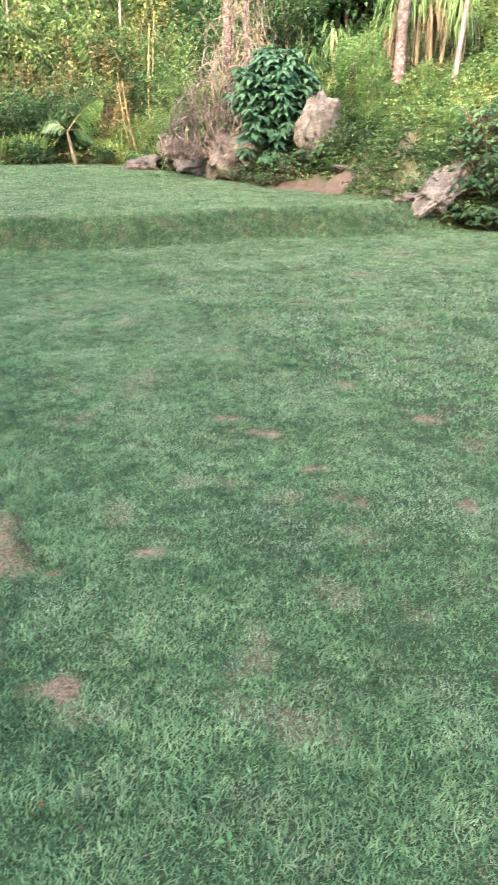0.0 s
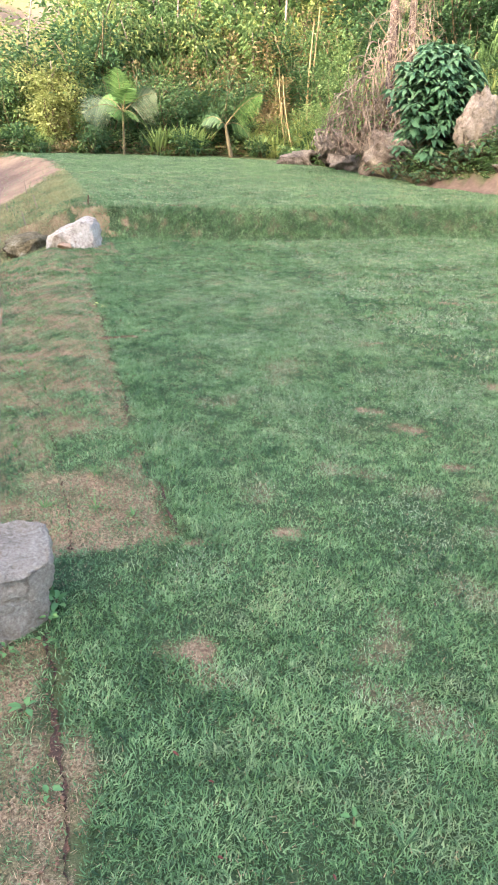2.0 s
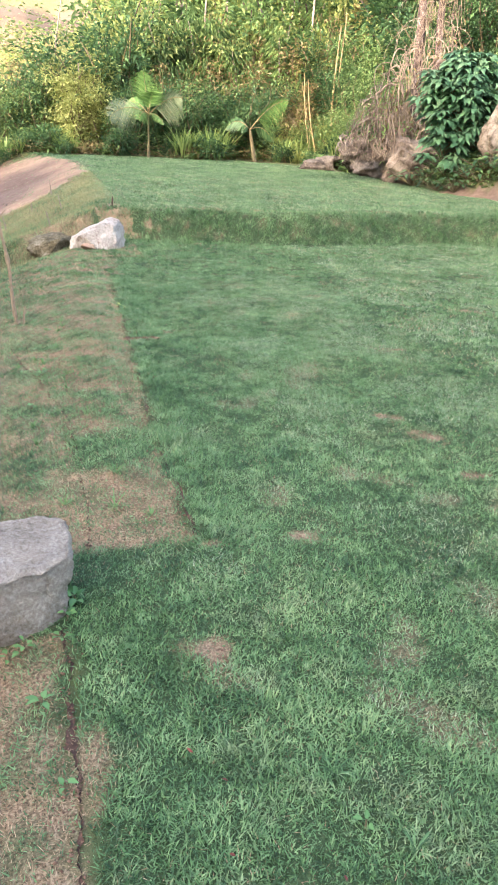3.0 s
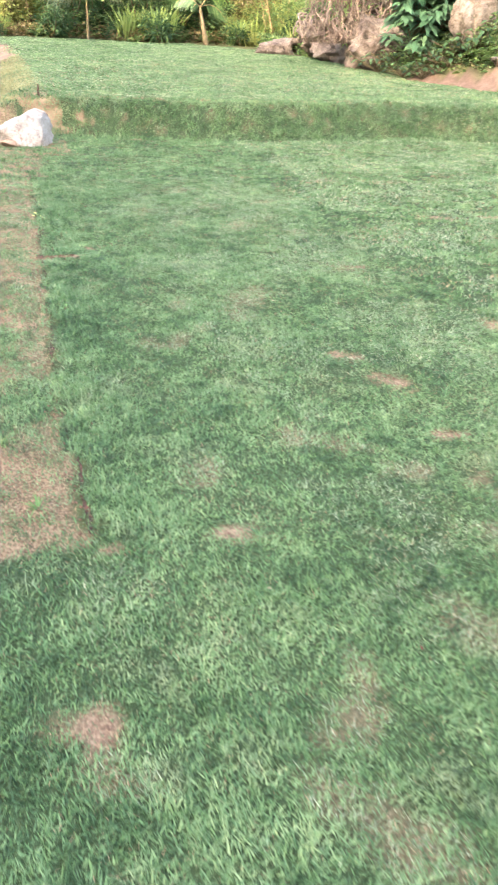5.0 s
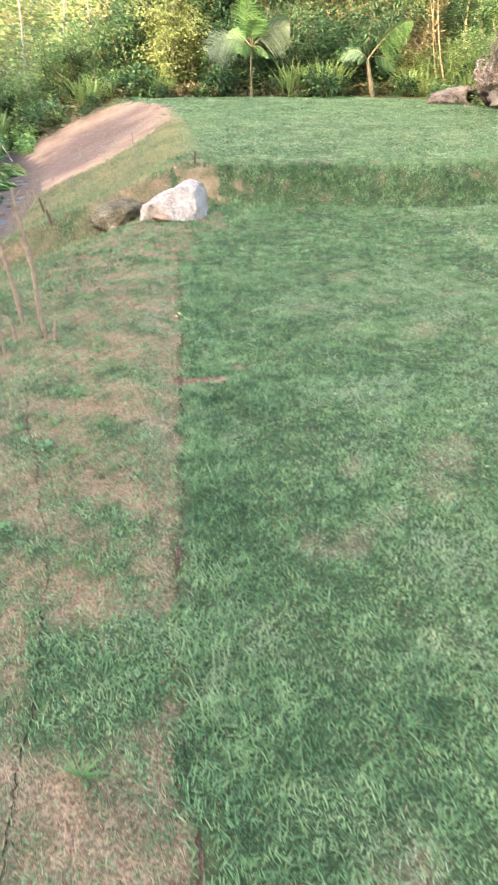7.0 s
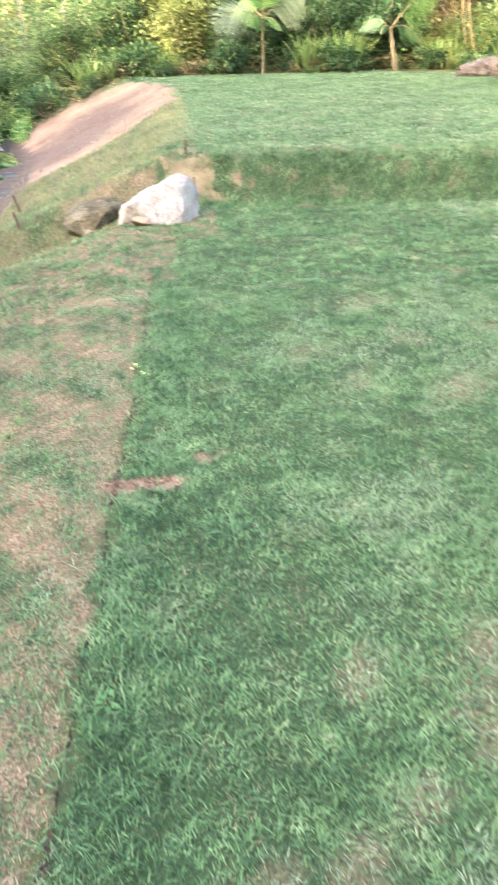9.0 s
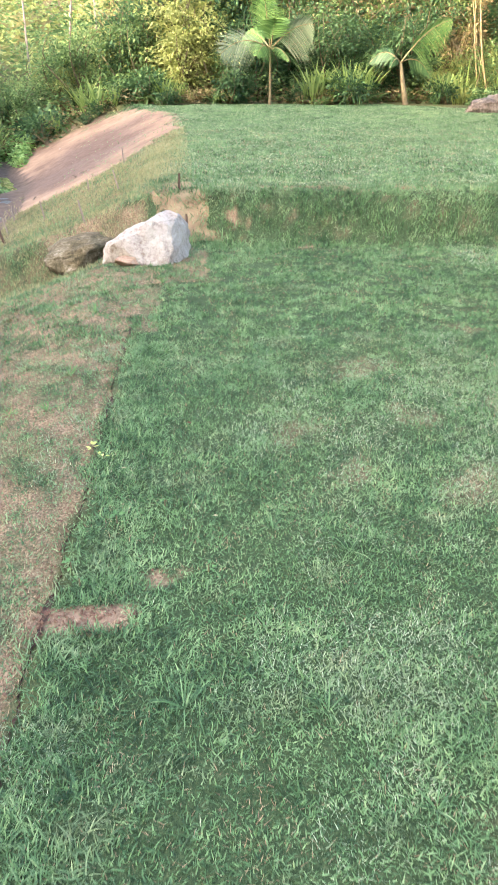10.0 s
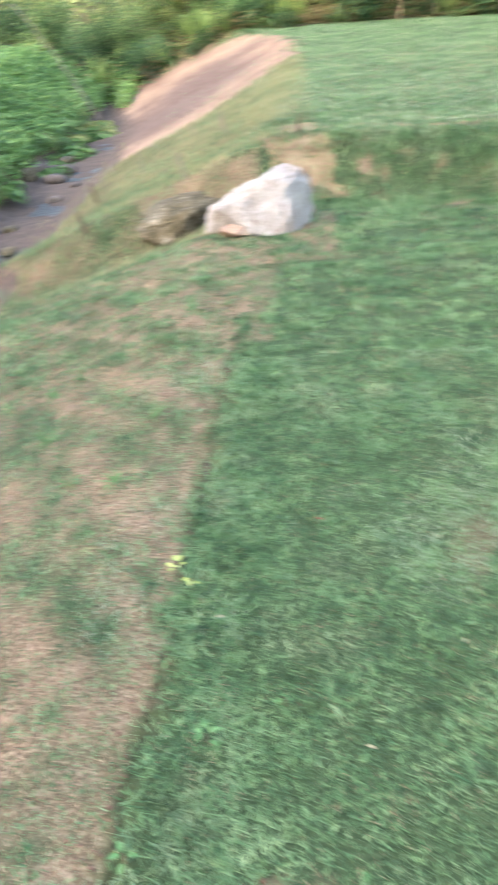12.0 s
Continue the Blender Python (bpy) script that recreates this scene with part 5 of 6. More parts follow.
place(broad_low, row(0.4, 8.4, 23.2, 23.9, 22, 0.5, 1.2, clear), rng_plants, "broad-leaved clumps along the lawn's end")
dry_low = build_lance("grass_clump", 125, 40, 0.7, 0.016, M_LEAF_OLIVE, "clump of dry tan stalks at the end of the lawn", 0.5, 1.8, 0.8, "grass", 0.2)
place(dry_low, row(0.5, 8.4, 23.1, 23.9, 16, 0.4, 0.9, clear), rng_plants, "dry stalks along the lawn's end")
# feathery shrub, withered drapery and willow-like trees
M_LEAF_BRIGHT = leaf_material("leaf_bright_green", (0.095, 0.180, 0.050), (0.200, 0.330, 0.100), (0.340, 0.470, 0.170), 0.45)
feathery = build_shrub("shrub", 121, 1.7, 0.6, 2600, 0.10, 0.022, M_LEAF_BRIGHT, "feathery bright-green shrub on the hillside", limbs=14, low=0.08)
place(feathery, [(10.95, 15.6, 0.95), (11.3, 15.9, 1.0), (11.1, 15.2, 0.7), (11.5, 16.4, 0.9), (10.8, 14.8, 0.4), (12.3, 15.0, 0.4), (13.0, 13.4, 0.4), (13.3, 12.9, 0.5), (11.6, 13.3, 0.35)], rng_plants, "feathery shrubs on the hillside")
mound_fern = build_fern("fern", 122, 16, 0.6, M_LEAF_BRIGHT, "bright green fern in the mound beyond the stream")
place(mound_fern, row(-3.3, -1.95, 16.5, 20.5, 34, 0.6, 1.0) + row(-4.6, -2.4, 20.0, 24.0, 16, 0.6, 1.0), rng_plants, "ferns in the mound beyond the stream")
willow = build_shrub("small_tree", 123, 4.2, 0.9, 3400, 0.20, 0.032, M_LEAF_MID, "slender tree with narrow hanging leaves", "tree", 9, droop=1.1, low=0.2, stem=M_BARK_PALE)
place(willow, [(4.1, 26.3, 0.95), (6.3, 26.6, 0.95), (7.2, 26.2, 0.85), (5.4, 27.0, 1.0), (8.4, 26.4, 0.9), (9.8, 26.6, 0.9)], rng_plants, "slender trees behind the lawn")


def build_drapery(name, seed, tall, count, length, wide, material, label):
    """A stout plant whose long leaves hang straight down round its stalk."""
    rng = np.random.default_rng(seed)
    plant = tagged(new(name), label, "plant")
    turn = rng.uniform(0, 2 * math.pi, count)
    root = np.stack([np.cos(turn) * 0.08, np.sin(turn) * 0.08, tall * rng.uniform(0.55, 1.0, count)], 1)
    t = np.linspace(0, 1, 8)[None]
    out = (length * rng.uniform(0.15, 0.75, count))[:, None]
    fall = (length * rng.uniform(0.15, 1.25, count))[:, None]
    reach = out * (1 - (1 - t) ** 2.5)
    paths = root[:, None] + np.stack([np.cos(turn)[:, None] * reach, np.sin(turn)[:, None] * reach, 0.25 * out * np.sin(t * 3.1) - fall * t ** 1.9], 2)
    link_mesh("foliage", quick_mesh("foliage", *ribbons(paths, wide * rng.uniform(0.6, 1.3, count))), material, plant)
    stalk = np.stack([np.zeros(6), np.zeros(6), np.linspace(-0.1, tall * 0.8, 6)], 1)[None]
    link_mesh("stalk", quick_mesh("stalk", *tubes(stalk, np.full((1, 6), 0.045), 7)), M_STEM, plant)
    return plant


drape_dry = build_drapery("hanging_plant", 131, 1.8, 42, 0.9, 0.032, M_LEAF_ORANGE, "tall plant hung with withered orange-brown leaves")
place(drape_dry, [(12.75, 15.9, 1.0), (13.05, 15.7, 1.1), (13.35, 16.1, 1.1), (12.5, 16.5, 0.8), (13.8, 15.8, 0.9)], rng_plants, "hanging plants under the trees")
drape_green = build_drapery("hanging_plant", 132, 2.3, 80, 0.7, 0.045, M_LEAF_MID, "tall plant with long yellow-green hanging leaves")
place(drape_green, [(12.8, 16.0, 1.05), (13.2, 15.6, 1.0), (11.6, 17.6, 0.75), (11.0, 18.0, 0.7), (13.9, 16.0, 1.0), (12.4, 16.4, 1.0), (13.55, 15.3, 0.8)], rng_plants, "hanging plants under the trees")


# low leafy ground cover, too much to count
def build_cover(name, x, y, leaf, material, label, rng, lift=0.12, cells=1):
    root = np.stack([x, y, land(x, y) + lift * rng.uniform(0, 1, len(x)) ** 1.5], 1)
    turn = rng.uniform(0, 2 * math.pi, len(x))
    way = np.stack([np.cos(turn), np.sin(turn), rng.uniform(0.0, 0.9, len(x))], 1)
    points, faces = leaves(root, way, leaf * rng.uniform(0.6, 1.3, len(x)), leaf * 0.55, 0.3, 0.2, rng, cells)
    tagged(link_mesh(name, quick_mesh(name, points, faces), material), label, "ground cover", kind="stuff")


M_BANK = leaf_material("half_dry_bank_grass", (0.13, 0.15, 0.062), (0.275, 0.265, 0.130), (0.44, 0.37, 0.215), 0.25, 0.7, 1.5)


def build_covers():
    rng = np.random.default_rng(31)
    hill = lambda x, y: (x > lawn_edge(y) - 0.02) * np.clip(1 - 1.1 * earthiness(x, y), 0, 1)
    x, y = scatter(rng, 8.0, 15.0, 11.2, 24.5, 620, hill)
    build_cover("ground_cover", x, y, 0.13, M_LEAF_MID, "low leafy green creepers covering the hillside", rng, 0.35)
    x, y = scatter(rng, 10.5, 16.0, 12.6, 17.5, 1150, lambda x, y: hill(x, y) * step(10.8, 12.2, x))
    half = len(x) // 4
    build_cover("ground_cover", x[:half], y[:half], 0.11, M_LEAF_BRIGHT, "bright green creepers on the sunlit hillside", rng, 0.34)
    blades("hill_grass", x[half:], y[half:], rng.uniform(0.12, 0.42, len(x) - half), 0.013, rng, M_LEAF_YELLOW, "long light-green grass on the sunlit hillside", 0.7)
    x, y = scatter(rng, -7, 10.5, 23.8, 27, 260, lambda x, y: (y > 23.3 + 0.3 * waves(x, y, 0.6, 1.9)) * 1.0)
    build_cover("undergrowth", x, y, 0.13, M_LEAF_MID, "tangled green undergrowth behind the lawn", rng, 0.6)
    x, y = scatter(rng, -7, 10.5, 23.2, 26, 130, lambda x, y: np.ones(len(x)))
    build_cover("undergrowth", x, y, 0.12, M_LEAF_OLIVE, "dry leaves and stalks in the undergrowth", rng, 0.3)
    x, y = scatter(rng, -6.0, -1.7, 11.0, 24.0, 600, lambda x, y: (land(x, y) > -0.5) * 1.0)
    build_cover("undergrowth", x, y, 0.12, M_LEAF_BRIGHT, "rank bright greenery on the far side of the stream", rng, 0.3)
    x, y = scatter(rng, 14.0, 22.0, 14.0, 24.0, 130, lambda x, y: np.ones(len(x)))
    build_cover("undergrowth", x, y, 0.16, M_LEAF_DARK, "dark undergrowth high on the hillside", rng, 0.6)
    x, y = scatter(rng, -16, 20, 28, 54, 36, lambda x, y: 1 - np.clip(0.92 * earthiness(x, y), 0, 1))
    half = len(x) // 2
    build_cover("far_growth", x[:half], y[:half], 0.27, M_LEAF_YELLOW, "sunlit scrub and grass on the far slope", rng, 0.7)
    build_cover("far_growth", x[half:], y[half:], 0.22, M_LEAF_MID, "green scrub on the far slope", rng, 0.9)
    x, y = scatter(rng, -1.25, 1.7, 13.2, 22.0, 1500, lambda x, y: np.clip(1.0 - np.abs(x - crest(y) + 0.25) / 0.35, 0, 1) * (1 - earthiness(x, y)))
    blades("bank_grass", x, y, 0.06 * rng.uniform(0.5, 1.4, len(x)), 0.010, rng, M_BANK, "yellowish longer grass along the crest of the bank", 0.8, 1)
    x, y = scatter(rng, -1.3, 1.6, 11.2, 18.5, 2200, lambda x, y: np.clip((crest(y) + 0.3 - x) / 0.5, 0, 1) * np.clip(0.75 + 0.3 * waves(x, y, 0.2, 3.0), 0, 1) * (1 - earthiness(x, y)))
    blades("bank_grass", x, y, 0.06 * rng.uniform(0.5, 1.4, len(x)), 0.008, rng, M_BANK, "short half-dry grass round the sunken stones", 0.9, 1)
    x, y = scatter(rng, -1.3, 1.0, 3.0, 13.0, 900, lambda x, y: step(0.5, 1.6, crest(y) - x) * 0.8 * (1 - 0.7 * dryness(x, y)))
    blades("bank_grass", x, y, 0.075 * rng.uniform(0.5, 1.4, len(x)), 0.007, rng, M_LAWN, "longer ragged grass on the bank", 0.8, 1)


build_covers()


# ---- palms ----
def frond(rng, root, way, length, leaflet, droop, count=32):
    """One feather leaf: its rib and its two rows of leaflets."""
    path = arcs([root], [way], length, droop, 14)
    p = path[0]
    along = unit(np.gradient(p, axis=0))
    side = unit(np.cross(along, [0, 0, 1.0]))
    t = np.linspace(0.22, 0.99, count)
    at = t * 13
    i0 = np.clip(at.astype(int), 0, 12)
    f = (at - i0)[:, None]
    roots = p[i0] * (1 - f) + p[i0 + 1] * f
    a, s = along[i0], side[i0]
    size = leaflet * np.clip(np.sin(np.pi * (0.18 + 0.78 * t)), 0.15, 1)
    strips = []
    flat = np.clip(1.2 - 1.6 * np.abs(s[:, 1:2]), 0.0, 1.0)
    for sign in (-1, 1):
        hang = np.concatenate([np.zeros((count, 2)), np.full((count, 1), 0.55 if sign > 0 else -0.85)], 1) * (1 - flat)
        strips.append(ribbons(arcs(roots, sign * s * (0.35 + 0.6 * flat) + a * 0.65 + hang, size * rng.uniform(0.8, 1.15, count), 0.3, 5), 0.019, a))
    return path, gather(strips)


def build_palm(place_at, fronds, stem_tall, seed, label, stem_material=M_STEM, stem_lean=(0, 0), thick=0.05):
    rng = np.random.default_rng(seed)
    palm = base("young_palm", on_land(*place_at), label, "palm", "young palms at the lawn's end")
    t = np.linspace(0, 1, 9)
    stem = np.stack([stem_lean[0] * t, stem_lean[1] * t, -0.05 + (stem_tall + 0.05) * t], 1)[None]
    link_mesh("stem", quick_mesh("stem", *tubes(stem, (thick * (1.3 - 0.6 * t))[None], 9)), stem_material, palm)
    top = stem[0, -1]
    for way, length, leaflet, droop, material in fronds:
        path, strips = frond(rng, top, way, length, leaflet, droop)
        leaf = link_mesh("frond", quick_mesh("frond", *strips), material, palm, "pale drooping frond" if material is M_PALM_PALE else "")
        link_mesh("rib", quick_mesh("rib", *tubes(path, np.linspace(0.016, 0.003, 14)[None], 5)), M_CANE, leaf)


build_palm((3.58, 23.0), [((-0.20, -0.55, 1.0), 1.35, 0.62, 0.10, M_PALM), ((0.75, -0.35, 0.85), 1.30, 0.62, 0.35, M_PALM_PALE), ((-1.0, -0.4, 0.6), 1.35, 0.66, 0.55, M_PALM_PALE),
                           ((0.35, -0.9, 0.25), 0.85, 0.45, 0.5, M_PALM), ((-0.4, -0.8, 0.35), 0.9, 0.45, 0.5, M_PALM), ((0.2, 0.6, 0.9), 1.2, 0.5, 0.3, M_PALM), ((-0.5, 0.6, 0.8), 1.2, 0.5, 0.5, M_PALM),
                           ((0.05, -0.5, 0.9), 1.0, 0.5, 0.3, M_PALM)],
           1.1, 3, "young feather palm with green and pale drooping fronds", M_STEM, (0, 0), 0.03)
build_palm((6.72, 23.2), [((0.66, -0.3, 1.0), 1.75, 0.50, 0.34, M_PALM),  ((-0.7, 0.5, 0.9), 1.1, 0.30, 0.75, M_LEAF_DARK), ((0.9, 0.2, 0.5), 0.9, 0.3, 0.8, M_LEAF_DARK),
                          ((-0.4, -0.3, 0.5), 0.5, 0.14, 0.9, M_LEAF_DARK)],
           0.85, 4, "young palm with an upright frond on a fibrous stump", M_STEM, (-0.2, 0.0), 0.055)

# ---- canes and slender trunks among the shrubs ----
def build_cane(x, y, tall, lean_x, thick, material, label, name="cane", group="dry canes among the shrubs", lift=0.0):
    t = np.linspace(0, 1, 10)
    path = np.stack([lean_x * t + 0.03 * np.sin(5 * t + x), 0.05 * np.sin(4 * t + y), tall * t - 0.1], 1)[None]
    knots = 1 + 0.12 * (np.arange(10) % 3 == 0)
    ob = link_mesh(name, quick_mesh(name, *tubes(path, (0.7 * thick * (1 - 0.45 * t) * knots)[None], 7)), material)
    ob.location = on_land(x, y) + Vector((0, 0, lift))
    tagged(ob, label, "cane" if name == "cane" else "tree trunk", group)


for x, y, tall, lean, thick in ((9.05, 23.4, 3.2, 0.06, 0.05), (9.20, 23.5, 3.4, 0.10, 0.045), (8.62, 23.3, 2.2, -0.42, 0.035), (8.50, 23.5, 2.5, -0.35, 0.03), (8.72, 23.6, 2.0, -0.6, 0.025), (9.4, 23.6, 2.4, 0.3, 0.025)):
    build_cane(x, y, tall, lean, thick, M_CANE, "dry yellow upright cane among the shrubs")
for x, y, tall, lean, thick in ((2.05, 24.3, 2.4, -0.25, 0.035), (-0.4, 26.2, 3.2, 0.05, 0.04), (0.9, 26.8, 4.2, 0.7, 0.05), (-1.3, 27.5, 3.8, 0.4, 0.05), (9.35, 26.5, 6.0, 0.0, 0.07), (-2.3, 28.0, 3.6, -0.1, 0.05),
                                (6.0, 28.5, 6.0, 0.4, 0.06), (7.3, 29.0, 6.5, -0.2, 0.06), (-3.6, 29.0, 3.5, 0.3, 0.05)):
    build_cane(x, y, tall, lean, thick, M_BARK_PALE, "slender pale trunk among the shrubs", "slender_trunk", "slender trunks among the shrubs")


def build_trunk(x, y, tall, lean, thick, material, label, seed):
    rng = np.random.default_rng(seed)
    tree = base("tree", on_land(x, y), label, "tree")
    t = np.linspace(0, 1, 26)
    path = np.stack([lean * t + 0.03 * np.sin(6 * t), 0.05 * np.sin(5 * t), -0.25 + (tall + 0.25) * t], 1)[None]
    flare = 1 + 0.5 * np.exp(-t * 18)
    rings = 1 + 0.05 * np.sin(t * 75) + 0.03 * rng.normal(size=26)
    link_mesh("trunk", quick_mesh("trunk", *tubes(path, (thick * (1 - 0.25 * t) * flare * rings)[None], 16)), material, tree)
    top = path[0, -1]
    turn = np.arange(9) * 2.4
    way = np.stack([np.cos(turn), np.sin(turn), np.full(9, 0.7)], 1)
    limbs = arcs(np.repeat(top[None] - [0, 0, 0.3], 9, 0), way, 1.8, 0.2, 6)
    link_mesh("branching", quick_mesh("branching", *tubes(limbs, np.linspace(0.06, 0.012, 6)[None].repeat(9, 0), 6)), material, tree)
    root = limbs[rng.integers(0, 9, 1600), rng.integers(1, 6, 1600)] + rng.normal(size=(1600, 3)) * 0.4
    link_mesh("crown", quick_mesh("crown", *leaves(root, rng.normal(size=(1600, 3)), 0.2, 0.08, 0.3, 0.2, rng)), M_LEAF_MID, tree)


build_trunk(11.85, 15.35, 6.5, 0.10, 0.125, M_BARK, "tree with a stout mottled grey-brown trunk", 51)
build_trunk(12.55, 14.35, 6.2, 0.62, 0.055, M_BARK_PINK, "slim leaning tree with a pale smooth trunk", 52)

# ---- dead trunks wrapped in dry vines ----
def build_dead_vines():
    rng = np.random.default_rng(61)
    heap = base("vine_heap", on_land(9.2, 18.9), "heap of dry tan vines hanging over two dead trunks", "dead vines")
    ground = float(land(9.2, 18.9))
    t = np.linspace(0, 1, 10)
    for dx, dy, tall, thick in ((0.25, 0.1, 5.0, 0.11), (0.72, 0.0, 4.8, 0.09)):
        path = np.stack([dx + 0.06 * np.sin(4 * t + dx), dy + 0.05 * t, tall * t - 0.2], 1)[None]
        link_mesh("dead_trunk", quick_mesh("dead_trunk", *tubes(path, (thick * (1.15 - 0.4 * t) * (1 + 0.06 * np.sin(t * 31)))[None], 10)), M_BARK, heap)

    def strands(count, thick, reach, seed):
        """Stalks that hang from the heap's outline and trail down its face."""
        r = np.random.default_rng(seed)
        high = 0.2 + 4.5 * r.uniform(0, 1, count) ** 3.6
        left = np.interp(high, (0.2, 1.2, 1.9, 2.6, 3.4, 4.6), (-1.75, -1.3, -0.75, -0.2, 0.1, 0.22))
        right = np.interp(high, (0.2, 1.5, 2.6, 4.6), (0.75, 1.05, 1.1, 0.95))
        u = r.uniform(0, 1, count)
        sx, t2 = left + (right - left) * u, np.linspace(0, 1, 10)
        run = np.minimum(high * 0.98, reach * r.uniform(0.35, 1.2, count))
        out = r.normal(0, 0.4, count) - 0.45 * (1 - u)
        sway = 1 - (1 - t2) ** 2.4
        x = sx[:, None] + out[:, None] * np.minimum(run, 0.8)[:, None] * sway * 0.75 + 0.06 * r.normal(size=(count, 1)) * np.sin(t2 * 5 + u[:, None] * 9) + 0.014 * np.sin(t2 * 11 + sx[:, None] * 31)
        bulge = np.interp(high[:, None] - run[:, None] * t2, (0, 1.2, 2.4, 4.6), (-0.85, -0.62, -0.38, -0.2))
        y = bulge * (0.6 + 0.5 * r.uniform(0, 1, count)[:, None]) * (0.75 + 0.35 * sway) + 0.10 * np.sin(t2 * 6 + u[:, None] * 20)
        z = high[:, None] - run[:, None] * t2 ** 1.7 + 0.08 * np.minimum(run, 0.9)[:, None] * np.sin(t2 ** 0.7 * 3.14)
        z = np.maximum(z, land(x + 9.2, y + 18.9) - ground + 0.02)
        return tubes(np.stack([x, y, z], 2), thick * (r.uniform(0.5, 1.4, count) * np.clip(1.15 - 0.2 * high, 0.35, 1))[:, None] * np.linspace(1.1, 0.6, 10), 4)

    link_mesh("hanging_vine", quick_mesh("hanging_vine", *strands(420, 0.019, 1.25, 1)), M_VINE, heap, "dry tan hanging vines")
    link_mesh("fine_vine", quick_mesh("fine_vine", *strands(520, 0.010, 0.9, 3)), M_VINE, heap, "fine dry stalks")
    root = np.stack([rng.uniform(-1.1, 1.0, 170), rng.uniform(-0.8, -0.1, 170), np.zeros(170)], 1)
    root[:, 2] = rng.uniform(0.1, 1.0, 170) * (1.3 + 1.9 * (root[:, 0] + 1.1) / 2.1)
    link_mesh("withered_leaves", quick_mesh("withered_leaves", *leaves(root, np.stack([rng.normal(size=170), rng.normal(size=170), -0.8 * np.ones(170)], 1), 0.13, 0.04, 0.5, 0.3, rng)), M_LEAF_OLIVE, heap)
    green = np.stack([rng.uniform(-1.5, 0.9, 260), rng.uniform(-0.95, -0.4, 260), rng.uniform(0.0, 0.9, 260)], 1)
    green[:, 2] = np.maximum(green[:, 2], land(green[:, 0] + 9.2, green[:, 1] + 18.9) - ground)
    link_mesh("creeper", quick_mesh("creeper", *leaves(green, rng.normal(size=(260, 3)), 0.12, 0.06, 0.3, 0.2, rng)), M_LEAF_MID, heap, "green creeper at the foot of the heap")
    # the mound of earth and rubbish that the vines lie on
    bm = bmesh.new()
    bmesh.ops.create_icosphere(bm, subdivisions=4, radius=1.0)
    for v in bm.verts:
        q = v.co * 2.5
        v.co *= 1 + 0.12 * noise.noise(q) + 0.06 * noise.noise(q * 3)
        lean = 0.35 * max(0, v.co.z)
        v.co = Vector((v.co.x * 0.55 + 0.9 * lean - 0.02, v.co.y * 0.35 + 0.25, v.co.z * 1.35))
    part("mound", bm, M_STEM, heap, "dark earthy core of the heap")


build_dead_vines()


# ---- the big-leaved shrub and the dark plant beside the slab ----
def build_big_shrub():
    """A dense dome of whorls of large drooping leaves on many stems."""
    rng = np.random.default_rng(71)
    bush = base("big_leaf_shrub", on_land(9.12, 16.3), "tall dense shrub with large drooping green leaves", "shrub")
    stems = 150
    turn = np.arange(stems) * 2.4
    high = np.sqrt(np.linspace(0.015, 1.0, stems))[rng.permutation(stems)] * 2.55
    girth = np.interp(high, (0.2, 0.9, 1.6, 2.2, 2.55), (0.56, 0.66, 0.84, 0.72, 0.25)) * rng.uniform(0.35, 1.18, stems)
    t = np.linspace(0, 1, 8)
    wave = 0.10 * np.sin(3 * t[None] + turn[:, None])
    paths = np.stack([np.cos(turn)[:, None] * girth[:, None] * t ** 1.6 + wave * t, np.sin(turn)[:, None] * girth[:, None] * 0.75 * t ** 1.6, high[:, None] * t ** 0.9], 2)
    paths[:, :, 0] += 0.22 * paths[:, :, 2] / 2.5
    link_mesh("framework", quick_mesh("framework", *tubes(paths, 0.014 * (1.1 - 0.7 * t)[None].repeat(stems, 0), 5)), M_STEM, bush)
    roots, ways, sizes = [], [], []
    for i in range(stems):
        for k in range(20):
            at = 7 - (0 if k < 7 else rng.uniform(0.1, 1.6))
            j = min(int(at), 6)
            p = paths[i, j] * (1 - at + j) + paths[i, j + 1] * (at - j)
            a = k * 2.4 + turn[i] + rng.uniform(-0.3, 0.3)
            roots.append(p)
            ways.append((math.cos(a) + 0.5 * math.cos(turn[i]), math.sin(a) + 0.5 * math.sin(turn[i]), rng.uniform(0.1, 0.8)))
            sizes.append(0.21 + 0.11 * min(1.0, k / 6) * rng.uniform(0.6, 1.3))
    sizes = np.array(sizes)
    crown = leaves(roots, ways, sizes, sizes * 0.41 * rng.uniform(0.85, 1.15, len(sizes)), 0.65, 0.14, rng, 2)
    link_mesh("crown", quick_mesh("crown", *crown), M_LEAF_BIG, bush)


build_big_shrub()


def build_dark_plant(x, y, count, leaf, seed, label, tall=0.6):
    rng = np.random.default_rng(seed)
    plant = base("broad_leaf_plant", on_land(x, y), label, "plant", "broad-leaved plants on the hillside")
    turn = np.arange(count) * 2.4
    out = rng.uniform(0.05, 0.55, count)
    t = np.linspace(0, 1, 6)
    paths = np.stack([np.cos(turn)[:, None] * out[:, None] * t, np.sin(turn)[:, None] * out[:, None] * t, (tall * rng.uniform(0.3, 1.0, count))[:, None] * t ** 0.8], 2)
    link_mesh("framework", quick_mesh("framework", *tubes(paths, np.full((count, 6), 0.008), 3)), M_STEM, plant)
    ways = np.stack([np.cos(turn), np.sin(turn), rng.uniform(-0.1, 0.3, count)], 1)
    link_mesh("foliage", quick_mesh("foliage", *leaves(paths[:, -1], ways, leaf * rng.uniform(0.6, 1.3, count), leaf * 0.65, 0.5, 0.15, rng, 2)), M_LEAF_DARK, plant)


